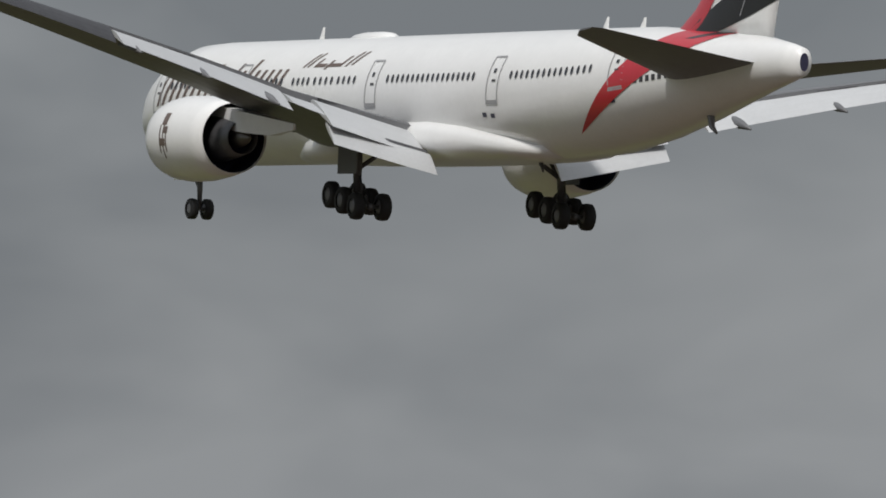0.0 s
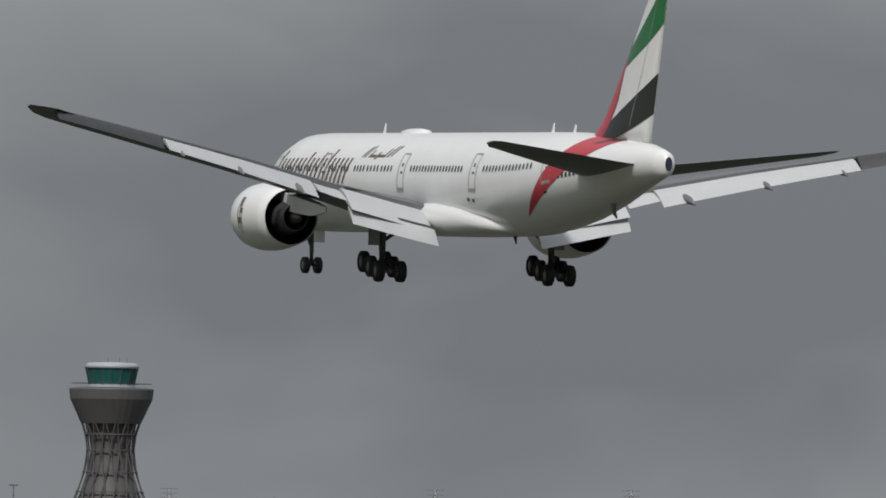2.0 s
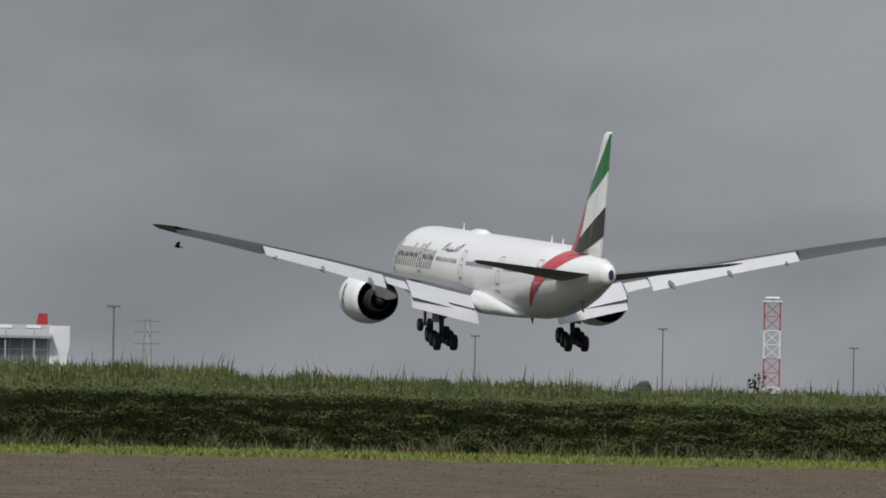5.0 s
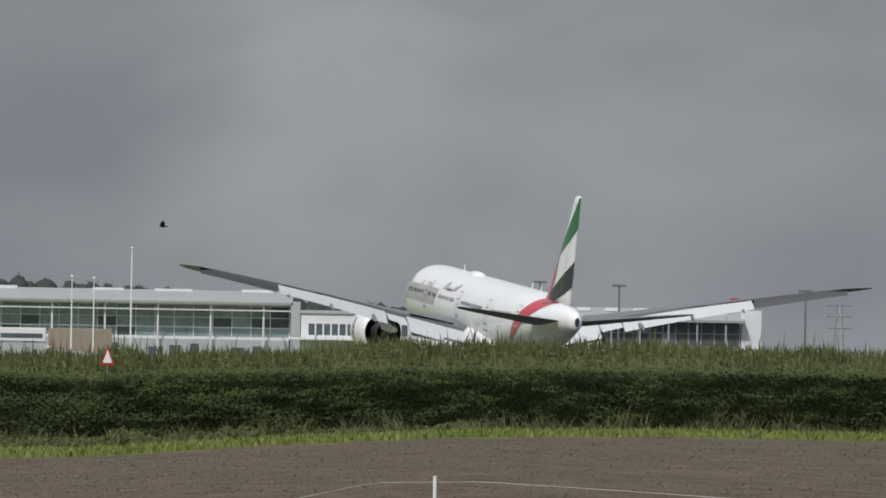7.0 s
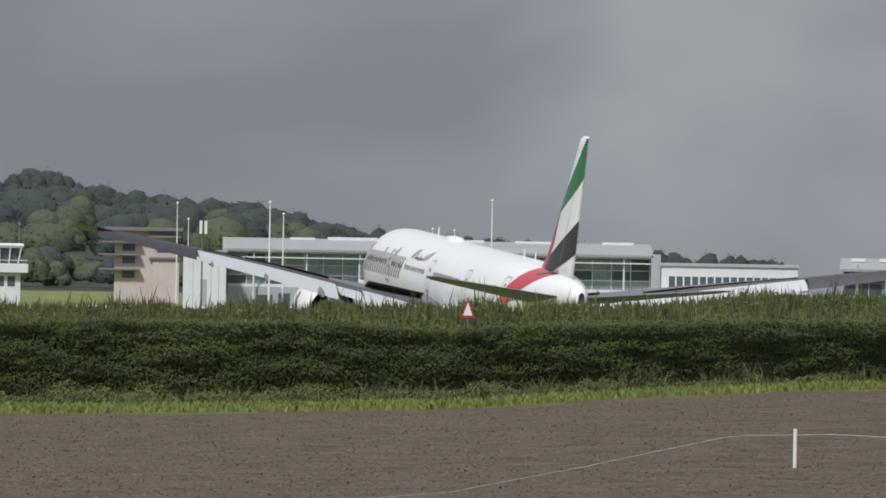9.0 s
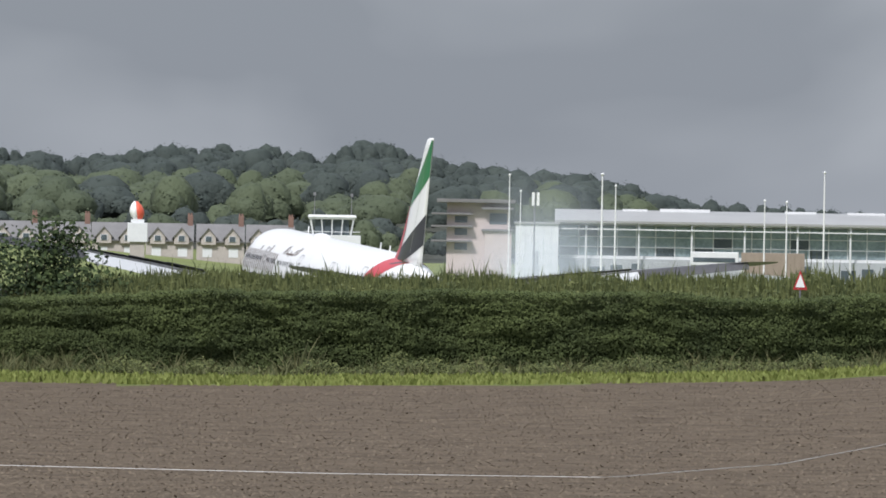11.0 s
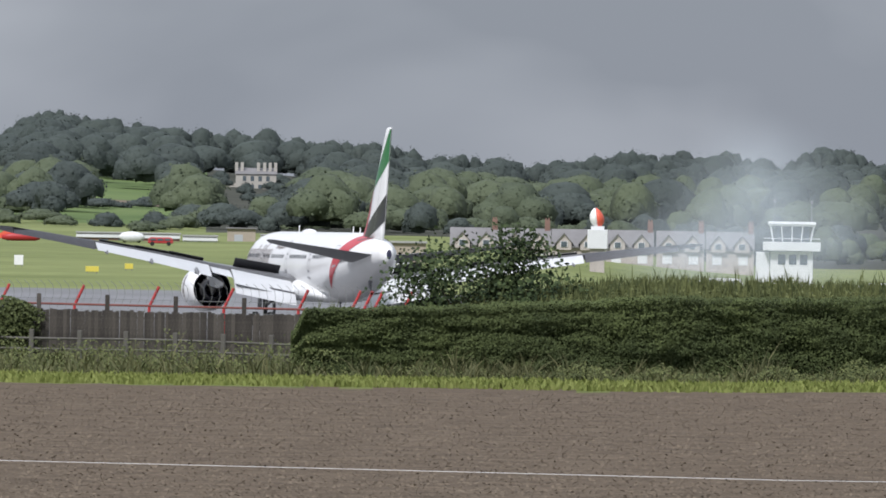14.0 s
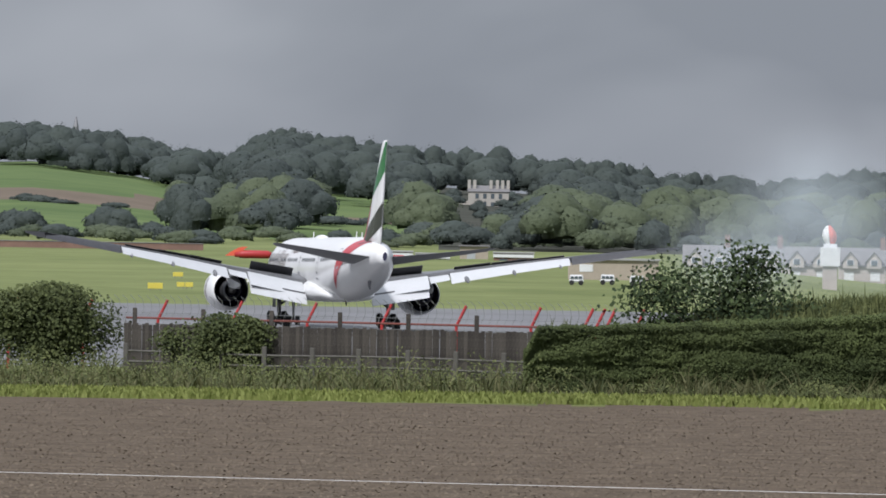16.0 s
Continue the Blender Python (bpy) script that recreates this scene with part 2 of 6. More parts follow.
def flat_mesh(name, verts, faces, mat, parent=None, label="", smooth=False, slots=None):
    me = bpy.data.meshes.new(name)
    me.from_pydata(verts, [], faces)
    for m in (mat if isinstance(mat, (list, tuple)) else [mat]):
        me.materials.append(m)
    if slots is not None:
        me.polygons.foreach_set("material_index", slots)
    if smooth:
        me.polygons.foreach_set("use_smooth", [True] * len(me.polygons))
    ob = new(name, me)
    if parent:
        ob.parent = parent
    if label:
        ob["label"] = label
    return ob


def thing(name, m, label, category, group="", kind=""):
    ob = new(name)
    ob.matrix_basis = m
    return tagged(ob, label, category, group, kind)


def box(bm, x0, x1, y0, y1, z0, z1, bevel=0.0):
    vs = [bm.verts.new(p) for p in ((x0, y0, z0), (x1, y0, z0), (x1, y1, z0), (x0, y1, z0), (x0, y0, z1), (x1, y0, z1), (x1, y1, z1), (x0, y1, z1))]
    fs = [bm.faces.new([vs[i] for i in f]) for f in ((3, 2, 1, 0), (4, 5, 6, 7), (0, 1, 5, 4), (1, 2, 6, 5), (2, 3, 7, 6), (3, 0, 4, 7))]
    if bevel:
        es = list({e for f in fs for e in f.edges})
        bmesh.ops.bevel(bm, geom=es, offset=bevel, segments=1, affect="EDGES")
    return bm


def boxed(*a, bevel=0.0):
    return box(bmesh.new(), *a, bevel=bevel)


def tube(bm, path, radius, sides=8, cap=True):
    """A round bar along a path; radius is a number or one for each place."""
    rings = []
    for i, p in enumerate(path):
        p = Vector(p)
        d = (Vector(path[min(i + 1, len(path) - 1)]) - Vector(path[max(i - 1, 0)])).normalized()
        a = d.orthogonal().normalized()
        b = d.cross(a)
        r = radius[i] if isinstance(radius, (list, tuple)) else radius
        rings.append([bm.verts.new(p + r * (math.cos(k * math.tau / sides) * a + math.sin(k * math.tau / sides) * b)) for k in range(sides)])
    for r0, r1 in zip(rings, rings[1:]):
        d0 = min(range(sides), key=lambda s: (r0[0].co - r1[s].co).length)
        for k in range(sides):
            bm.faces.new((r0[k], r0[(k + 1) % sides], r1[(k + 1 + d0) % sides], r1[(k + d0) % sides]))
    if cap:
        bm.faces.new(rings[0][::-1])
        bm.faces.new(rings[-1])
    return bm


def tubed(path, radius, sides=8):
    return tube(bmesh.new(), path, radius, sides)


def lathe(bm, profile, sides=32, axis="Y", centre=(0, 0, 0)):
    """Turns (along, radius) pairs round an axis."""
    rings = []
    for s, r in profile:
        ring = []
        for k in range(sides):
            c, q = r * math.cos(k * math.tau / sides), r * math.sin(k * math.tau / sides)
            p = {"Y": (c, s, q), "Z": (c, q, s), "X": (s, c, q)}[axis]
            ring.append(bm.verts.new(Vector(p) + Vector(centre)))
        rings.append(ring)
    for r0, r1 in zip(rings, rings[1:]):
        for k in range(sides):
            bm.faces.new((r0[k], r0[(k + 1) % sides], r1[(k + 1) % sides], r1[k]))
    return bm


def loft(bm, rings, close=True):
    vs = [[bm.verts.new(p) for p in ring] for ring in rings]
    n = len(vs[0])
    for r0, r1 in zip(vs, vs[1:]):
        for k in range(n if close else n - 1):
            bm.faces.new((r0[k], r0[(k + 1) % n], r1[(k + 1) % n], r1[k]))
    if close:
        bm.faces.new(vs[0][::-1])
        bm.faces.new(vs[-1])
    bmesh.ops.recalc_face_normals(bm, faces=bm.faces)
    return bm


def lerp(table, s):
    """Straight-line reading of rows (s, a, b, ...)."""
    if s <= table[0][0]:
        return table[0][1:]
    for r0, r1 in zip(table, table[1:]):
        if s <= r1[0]:
            f = (s - r0[0]) / (r1[0] - r0[0])
            return tuple(a + f * (b - a) for a, b in zip(r0[1:], r1[1:]))
    return table[-1][1:]


# ---------------------------------------------------------------- airliner
# along the body: station, top, bottom, half width (metres; wheels touch at 0)
BODY = [(-36.5, 7.85, 6.55, 0.38), (-35.2, 8.1, 6.3, 0.72), (-33.0, 8.42, 5.9, 1.2), (-30.0, 8.68, 5.3, 1.75), (-26.0, 8.88, 4.45, 2.35), (-22.0, 9.07, 3.7, 2.8),
        (-18.0, 9.1, 3.15, 3.03), (-14.0, 9.1, 2.87, 3.1), (-10.0, 9.1, 2.8, 3.1), (27.0, 9.1, 2.8, 3.1), (29.5, 9.02, 2.82, 3.03), (31.8, 8.55, 2.92, 2.75),
        (33.6, 7.9, 3.1, 2.3), (35.1, 7.0, 3.45, 1.72), (36.2, 6.2, 3.95, 1.1), (36.8, 5.65, 4.4, 0.62), (37.1, 5.15, 4.9, 0.12)]


def skin(y, turn, out=0.0):
    """A place on the body at station y; turn: degrees from the top down its left side."""
    top, bottom, half = lerp(BODY, y)
    a = radians(turn)
    h = (top - bottom) / 2 + out
    return Vector((-(half + out) * math.sin(a), y, (top + bottom) / 2 + h * math.cos(a)))


def decal(name, outline, mat, parent, out=0.012, label=""):
    """A painted patch that follows the body: strips of (station, turn) pairs along its two edges."""
    bm = bmesh.new()
    rows = [[bm.verts.new(skin(a[0] + (b[0] - a[0]) * k / 4, a[1] + (b[1] - a[1]) * k / 4, out)) for k in range(5)] for a, b in outline]
    for r0, r1 in zip(rows, rows[1:]):
        for k in range(4):
            bm.faces.new((r0[k], r0[k + 1], r1[k + 1], r1[k]))
    bmesh.ops.recalc_face_normals(bm, faces=bm.faces)
    return part(name, bm, mat, parent, label, smooth=True)


def aerofoil(chord, thick, n=10):
    """Points round a section, from the trailing edge over the top and back: (aft of the leading edge, up)."""
    pts = []
    for side in (1, -1):
        for i in range(n):
            s = (1 + math.cos(math.pi * i / n)) / 2 if side == 1 else (1 - math.cos(math.pi * i / n)) / 2
            t = 5 * thick * (0.2969 * math.sqrt(s) - 0.126 * s - 0.3516 * s * s + 0.2843 * s ** 3 - 0.1036 * s ** 4)
            pts.append((s * chord, side * (t + 0.002) * chord * (1.0 if side == 1 else 0.75)))
    return pts


# wing: span, leading edge, chord, height, thickness, twist
WING = [(1.5, 12.5, 16.5, 3.85, 0.12), (3.0, 11.2, 14.8, 4.15, 0.125), (6.2, 8.0, 11.6, 4.8, 0.12), (10.0, 5.0, 8.8, 5.6, 0.11), (16.0, 0.75, 7.0, 6.9, 0.10),
        (22.0, -3.5, 5.3, 8.08, 0.095), (28.0, -7.75, 3.75, 9.2, 0.09), (30.2, -9.6, 2.9, 9.58, 0.085), (31.4, -11.2, 2.0, 9.78, 0.08), (32.3, -13.1, 0.7, 9.97, 0.08)]


def washout(x):
    return 0.125 * max(0, x - 4) / 20


def wing_at(x):
    return lerp([(w[0], *w[1:]) for w in WING], x)


def flap_bm(side, x0, x1, drop, chord0, chord1, gap, back, pivot, lift=0.0, thick=0.13, steps=4):
    """A flap panel behind the wing's trailing edge, turned down by drop degrees."""
    bm, rings = bmesh.new(), []
    a = radians(drop)
    for i in range(steps + 1):
        x = x0 + (x1 - x0) * i / steps
        le, ch, z, th = wing_at(x)
        te = le - ch * back
        c = chord0 + (chord1 - chord0) * i / steps
        ring = []
        for s, h in aerofoil(c, thick, 6):
            yy, zz = -s * math.cos(a) - h * math.sin(a), -s * math.sin(a) + h * math.cos(a)
            ring.append(Vector((side * x, te + yy, z + lift - gap + zz + (ch * (back - 0.5) - yy) * washout(x))) - pivot)
        rings.append(ring)
    return loft(bm, rings)


def make_wing(plane, side):
    pivot = Vector((side * 3.0, 0, 4.0))
    bm, rings = bmesh.new(), []
    for x, le, ch, z, th in WING:
        cut = 0.80 if x < 29 else 1.0
        ring = []
        for s, h in aerofoil(ch, th, 12):
            s2 = min(s, ch * cut)
            ring.append(Vector((side * x, le - s2, z + h + (s2 - ch / 2) * washout(x))) - pivot)
        rings.append(ring)
    wing = part("wing", loft(bm, rings), M["shaded_wing_grey"], plane, "swept grey wing with raked tip, colour darkened for underside shade", smooth=False)
    wing.location = pivot
    # trailing-edge panels
    part("inboard_flap", flap_bm(side, 3.35, 9.0, 27, 3.0, 3.0, 0.02, 0.80, pivot), M["flap_grey"], wing, "lowered light grey flap")
    part("aft_flap", flap_bm(side, 3.35, 9.0, 44, 1.5, 1.6, 1.15, 0.985, pivot), M["flap_grey"], wing, "lowered light grey flap")
    # solid dark strip drawn in for the shade of the open slot
    part("slot_shade_strip", flap_bm(side, 3.4, 8.95, 32, 0.3, 0.3, 1.1, 0.97, pivot, 0.12), M["dark_grey"], wing, "dark strip standing for shade between the flap panels")
    part("flaperon", flap_bm(side, 9.15, 11.0, 17, 2.3, 2.0, 0.2, 0.79, pivot), M["flap_grey"], wing)
    part("outboard_flap", flap_bm(side, 11.15, 22.2, 28, 2.4, 1.85, 0.08, 0.79, pivot), M["flap_grey"], wing, "lowered light grey flap")
    part("aileron", flap_bm(side, 22.4, 30.2, 36, 1.6, 1.2, 0.0, 0.76, pivot, 0.06, 0.22), M["dark_grey"], wing, "drooped dark grey aileron")
    # slats along the leading edge
    for a, b in ((4.6, 8.0), (11.4, 16.9), (17.1, 22.5), (22.7, 28.0)):
        bm, rings = bmesh.new(), []
        for i in range(3):
            x = a + (b - a) * i / 2
            le, ch, z, th = wing_at(x)
            rings.append([Vector((side * x, le + 0.35 - s, z - 0.22 + h + 0.55 * s * 0.3)) - pivot for s, h in aerofoil(0.16 * ch, 0.2, 5)])
        part("slat", loft(bm, rings), M["shaded_wing_grey"], wing)
    # flap track fairings
    for x, size in ((12.6, 0.7), (17.0, 0.6), (21.3, 0.5)):
        le, ch, z, th = wing_at(x)
        te = le - ch
        path = [(side * x - pivot.x, te + 3.2 * size - pivot.y, z - 0.35 - pivot.z), (side * x - pivot.x, te + 1.6 * size - pivot.y, z - 0.75 * size - pivot.z),
                (side * x - pivot.x, te - 0.2 * size - pivot.y, z - 1.15 * size - pivot.z), (side * x - pivot.x, te - 1.9 * size - pivot.y, z - 1.55 * size - pivot.z)]
        part("flap_fairing", tubed(path, [0.12, 0.38 * size, 0.36 * size, 0.05], 10), M["shaded_wing_grey"], wing, smooth=True)
    # pylon
    le, ch, z, th = wing_at(9.6)
    bm, rings = bmesh.new(), []
    for y, w, z0, z1 in ((12.4, 0.1, 4.9, 5.35), (10.5, 0.32, 4.6, 5.6), (7.0, 0.4, 4.2, 5.3), (3.5, 0.4, 3.9, 4.9), (0.8, 0.28, 3.75, 4.6), (-1.6, 0.05, 4.0, 4.3)):
        rings.append([Vector((side * 9.7 + dx, y, zz)) - pivot for dx, zz in ((-w, z0), (w, z0), (w, z1), (-w, z1))])
    part("pylon", loft(bm, rings), M["white_paint"], wing, "white engine pylon")
    return wing


def make_spoilers(wing, side):
    """Panels on top of the wing, hinged along their front edge."""
    pivot = Vector((side * 3.0, 0, 4.0))
    made = []
    for x0, x1, back, c in ((4.2, 8.6, 0.64, 1.75), (11.6, 15.0, 0.66, 1.0), (15.05, 18.4, 0.66, 0.95), (18.45, 21.8, 0.66, 0.85)):
        xm = (x0 + x1) / 2
        le, ch, z, th = wing_at(xm)
        hinge = Vector((side * xm, le - ch * back, z + ch * th * 0.2)) - pivot
        le0, ch0, z0, _ = wing_at(x0)
        le1, ch1, z1, _ = wing_at(x1)
        bm = bmesh.new()
        a = Vector((side * x0, le0 - ch0 * back, z0 + ch0 * th * 0.2)) - pivot - hinge
        b = Vector((side * x1, le1 - ch1 * back, z1 + ch1 * th * 0.2)) - pivot - hinge
        loft(bm, [[p + Vector((0, dy, dz)) for dy, dz in ((0, 0), (0, 0.09), (-c, 0.05), (-c, 0.02))] for p in (a, b)])
        bm.normal_update()
        for f in bm.faces:
            f.material_index = 0 if f.normal.z > 0.5 else 1
        s = part("spoiler", bm, [M["shaded_wing_grey"], M["dark_grey"]], wing, "spoiler panel, dark beneath")
        s.location = hinge
        made.append((s, (b - a).normalized() * side))
    return made


def make_engine(plane, side):
    c = (side * 9.7, -0.8, 3.6)
    eng = part("engine", lathe(bmesh.new(), [(12.6, 1.58), (12.85, 1.68), (12.9, 1.78), (12.75, 1.9), (12.2, 2.02), (11.0, 2.12), (9.3, 2.1), (7.6, 1.93), (6.3, 1.74), (6.28, 1.7),
                                              (7.5, 1.78), (9.0, 1.8)], 48, centre=c), M["white_paint"], plane, "white engine cowling", smooth=True)
    part("inlet_duct", lathe(bmesh.new(), [(12.65, 1.6), (12.0, 1.58), (11.6, 1.58), (11.58, 0.01)], 40, centre=c), M["duct_dark"], eng, smooth=True)
    part("bypass_duct", lathe(bmesh.new(), [(6.5, 1.69), (8.4, 1.74), (8.9, 1.6), (8.95, 0.9)], 48, centre=c), M["duct_dark"], eng, "dark bypass duct", smooth=True)
    part("core_cowl", lathe(bmesh.new(), [(9.0, 1.16), (7.5, 1.13), (6.3, 0.98), (5.3, 0.82), (5.28, 0.77), (6.0, 0.78)], 40, centre=c), M["gear_steel"], eng, "grey metal core cowl", smooth=True)
    part("core_nozzle", lathe(bmesh.new(), [(5.9, 0.78), (6.3, 0.7), (6.32, 0.3)], 40, centre=c), M["duct_dark"], eng, smooth=True)
    part("exhaust_plug", lathe(bmesh.new(), [(6.3, 0.5), (5.6, 0.46), (5.0, 0.33), (4.5, 0.12), (4.35, 0.01)], 32, centre=c), M["exhaust_metal"], eng, smooth=True)
    # painted emblem on the outer side: plain strokes
    bm = bmesh.new()
    for dy, a0, a1, w in ((0.55, 158, 196, 0.13), (0.2, 150, 205, 0.13), (-0.15, 160, 190, 0.13), (0.2, 196, 214, 0.55), (0.25, 168, 178, 0.6), (-0.05, 185, 194, 0.5)):
        rows = []
        for i in range(7):
            a = radians(a0 + (a1 - a0) * i / 6) if side < 0 else radians(180 - (a0 + (a1 - a0) * i / 6))
            row = []
            for y in (10.0 + dy - w / 2, 10.0 + dy + w / 2):
                r = lerp([(9.3, 2.1), (11.0, 2.12), (12.6, 2.02)], y)[0] + 0.012
                row.append(bm.verts.new((c[0] + r * math.cos(a), y + c[1], c[2] - r * math.sin(a))))
            rows.append(row)
        for r0, r1 in zip(rows, rows[1:]):
            bm.faces.new((r0[0], r0[1], r1[1], r1[0]))
    part("emblem", bm, M["lettering"], eng, "bronze emblem strokes")
    return eng


def wheel(parent, x, y, z, r, w):
    t = part("wheel", lathe(bmesh.new(), [(-w / 2, r * 0.55), (-w / 2, r * 0.82), (-w * 0.38, r * 0.97), (0, r), (w * 0.38, r * 0.97), (w / 2, r * 0.82), (w / 2, r * 0.55)], 24, "X"), M["tyre"], parent, "black tyre", smooth=True)
    t.location = (x, y, z)
    part("rim", lathe(bmesh.new(), [(-w * 0.46, 0.01), (-w * 0.46, r * 0.3), (-w * 0.40, r * 0.56), (w * 0.40, r * 0.56), (w * 0.46, r * 0.3), (w * 0.46, 0.01)], 16, "X"), M["hub"], t, "grey wheel rim", smooth=True)
    return t


def make_gear(plane):
    for side in (-1, 1):
        gx = side * 5.5
        bm = tubed([(gx, 0.15, 4.3), (gx, 0.1, 2.6), (gx, 0, 0.9)], [0.26, 0.24, 0.17], 12)
        tube(bm, [(gx - side * 0.1, 0.1, 2.3), (gx - side * 2.2, 0.3, 3.7)], 0.12, 8)
        tube(bm, [(gx, 0.3, 2.2), (gx, 2.2, 3.8)], 0.11, 8)
        tube(bm, [(gx, -0.25, 1.9), (gx, -0.55, 1.3), (gx, -0.2, 0.95)], 0.08, 8)
        leg = part("main_gear", bm, M["gear_steel"], plane, "main landing gear leg with six wheels", smooth=True)
        bm = tubed([(gx, 1.75, 1.02), (gx, 0, 0.72), (gx, -1.75, 0.38)], 0.17, 10)
        for y, z in ((1.47, 0.98), (0, 0.7), (-1.47, 0.42)):
            tube(bm, [(gx - 0.75, y, z), (gx + 0.75, y, z)], 0.1, 8)
        part("bogie_beam", bm, M["gear_steel"], leg, smooth=True)
        for y, z in ((1.47, 0.98), (0, 0.7), (-1.47, 0.42)):
            for dx in (-0.7, 0.7):
                wheel(leg, gx + dx, y, z, 0.67, 0.53)
        part("gear_door", boxed(gx + side * 0.45, gx + side * 0.52, -0.9, 1.3, 2.0, 4.0, bevel=0.02), M["shaded_wing_grey"], leg, "grey gear door")
    bm = tubed([(0, 31.5, 3.3), (0, 31.3, 1.8), (0, 31.25, 0.62)], [0.16, 0.15, 0.1], 10)
    tube(bm, [(0, 31.4, 1.7), (0, 32.8, 3.0)], 0.08, 8)
    tube(bm, [(-0.5, 31.25, 0.62), (0.5, 31.25, 0.62)], 0.08, 8)
    leg = part("nose_gear", bm, M["gear_steel"], plane, "nose gear leg with two wheels", smooth=True)
    for dx in (-0.42, 0.42):
        wheel(leg, dx, 31.25, 0.62, 0.54, 0.42)
    for s in (-1, 1):
        part("gear_door", boxed(s * 0.62 - 0.03, s * 0.62 + 0.03, 30.6, 33.2, 2.1, 3.0, bevel=0.01), M["white_paint"], leg, "white gear door")


# fin: height, leading edge, trailing edge, half thickness
FIN = [(8.3, -22.6, -33.3, 0.72), (9.3, -24.9, -33.5, 0.66), (10.5, -26.3, -33.85, 0.6), (14.0, -29.8, -34.75, 0.42), (17.6, -33.2, -35.6, 0.26), (18.3, -33.9, -35.9, 0.2), (18.45, -34.5, -36.0, 0.08)]


def fin_at(s, z, side, out=0.0):
    le, te, half = lerp(FIN, z)
    t = math.sqrt(max(0, s)) * (1 - s) * 2.6 if s < 1 else 0
    return Vector((side * (half * min(1, t) + out), le + (te - le) * s, z))


def fin_band(name, lower, upper, s0, s1, mat, fin, label):
    for side in (-1, 1):
        bm = bmesh.new()
        rows = []
        for i in range(15):
            s = s0 + (s1 - s0) * i / 14
            z0, z1 = lower(s), upper(s)
            rows.append([bm.verts.new(fin_at(s, max(8.6, z0 + (z1 - z0) * k / 5), side, 0.025)) for k in range(6)])
        for r0, r1 in zip(rows, rows[1:]):
            for k in range(5):
                bm.faces.new((r0[k], r0[k + 1], r1[k + 1], r1[k]))
        bmesh.ops.recalc_face_normals(bm, faces=bm.faces)
        part(name, bm, mat, fin, label, smooth=True)


def make_tail(plane):
    rings = []
    for z, le, te, half in FIN:
        ring = [fin_at(s, z, 1) for s in (0, 0.03, 0.1, 0.2, 0.35, 0.5, 0.68, 0.85, 1)] + [fin_at(s, z, -1) for s in (0.85, 0.68, 0.5, 0.35, 0.2, 0.1, 0.03)]
        rings.append([p + Vector((0.004 if i == 8 else 0, 0, 0)) for i, p in enumerate(ring)])
    fin = part("fin", loft(bmesh.new(), rings), M["white_paint"], plane, "white tail fin with red, green and black bands", smooth=True)
    h = lambda t: 8.6 + 9.85 * t
    fin_band("green_band", lambda s: h(0.40 + 0.30 * s ** 1.2), lambda s: h(min(0.985, 0.44 + 0.62 * s ** 0.85)), 0.06, 0.995, M["green_paint"], fin, "green painted band")
    fin_band("black_band", lambda s: h(max(0.0, -0.14 + 0.30 * s ** 1.1)), lambda s: h(0.02 + 0.44 * max(0, s - 0.16) ** 0.8), 0.17, 0.995, M["black_paint"], fin, "black painted band")
    fin_band("red_band", lambda s: h(0.0), lambda s: h(0.62 - 1.9 * max(0, s) ** 1.35), 0.0, 0.30, M["red_paint"], fin, "red painted band")
    for side in (-1, 1):
        bm = bmesh.new()
        # rudder hinge line
        rows = [[bm.verts.new(fin_at(s, z, side, 0.03)) for s in (0.665, 0.672)] for z in (9.4, 11.5, 14.0, 16.0, 17.9)]
        for r0, r1 in zip(rows, rows[1:]):
            bm.faces.new((r0[0], r0[1], r1[1], r1[0]))
        part("rudder_seam", bm, M["seam"], fin)
        # tailplane
        bm, rings = bmesh.new(), []
        for x, le, ch, z, th in ((0.9, -25.6, 7.9, 6.75, 0.10), (2.0, -26.6, 7.1, 6.9, 0.10), (10.2, -33.6, 2.75, 8.1, 0.085), (10.75, -34.9, 1.4, 8.2, 0.07)):
            rings.append([(side * x, le - s, z + hh + (s - ch / 2) * 0.1) for s, hh in aerofoil(ch, th, 9)])
        part("tailplane", loft(bm, rings), M["shaded_wing_grey"], plane, "grey horizontal tailplane")


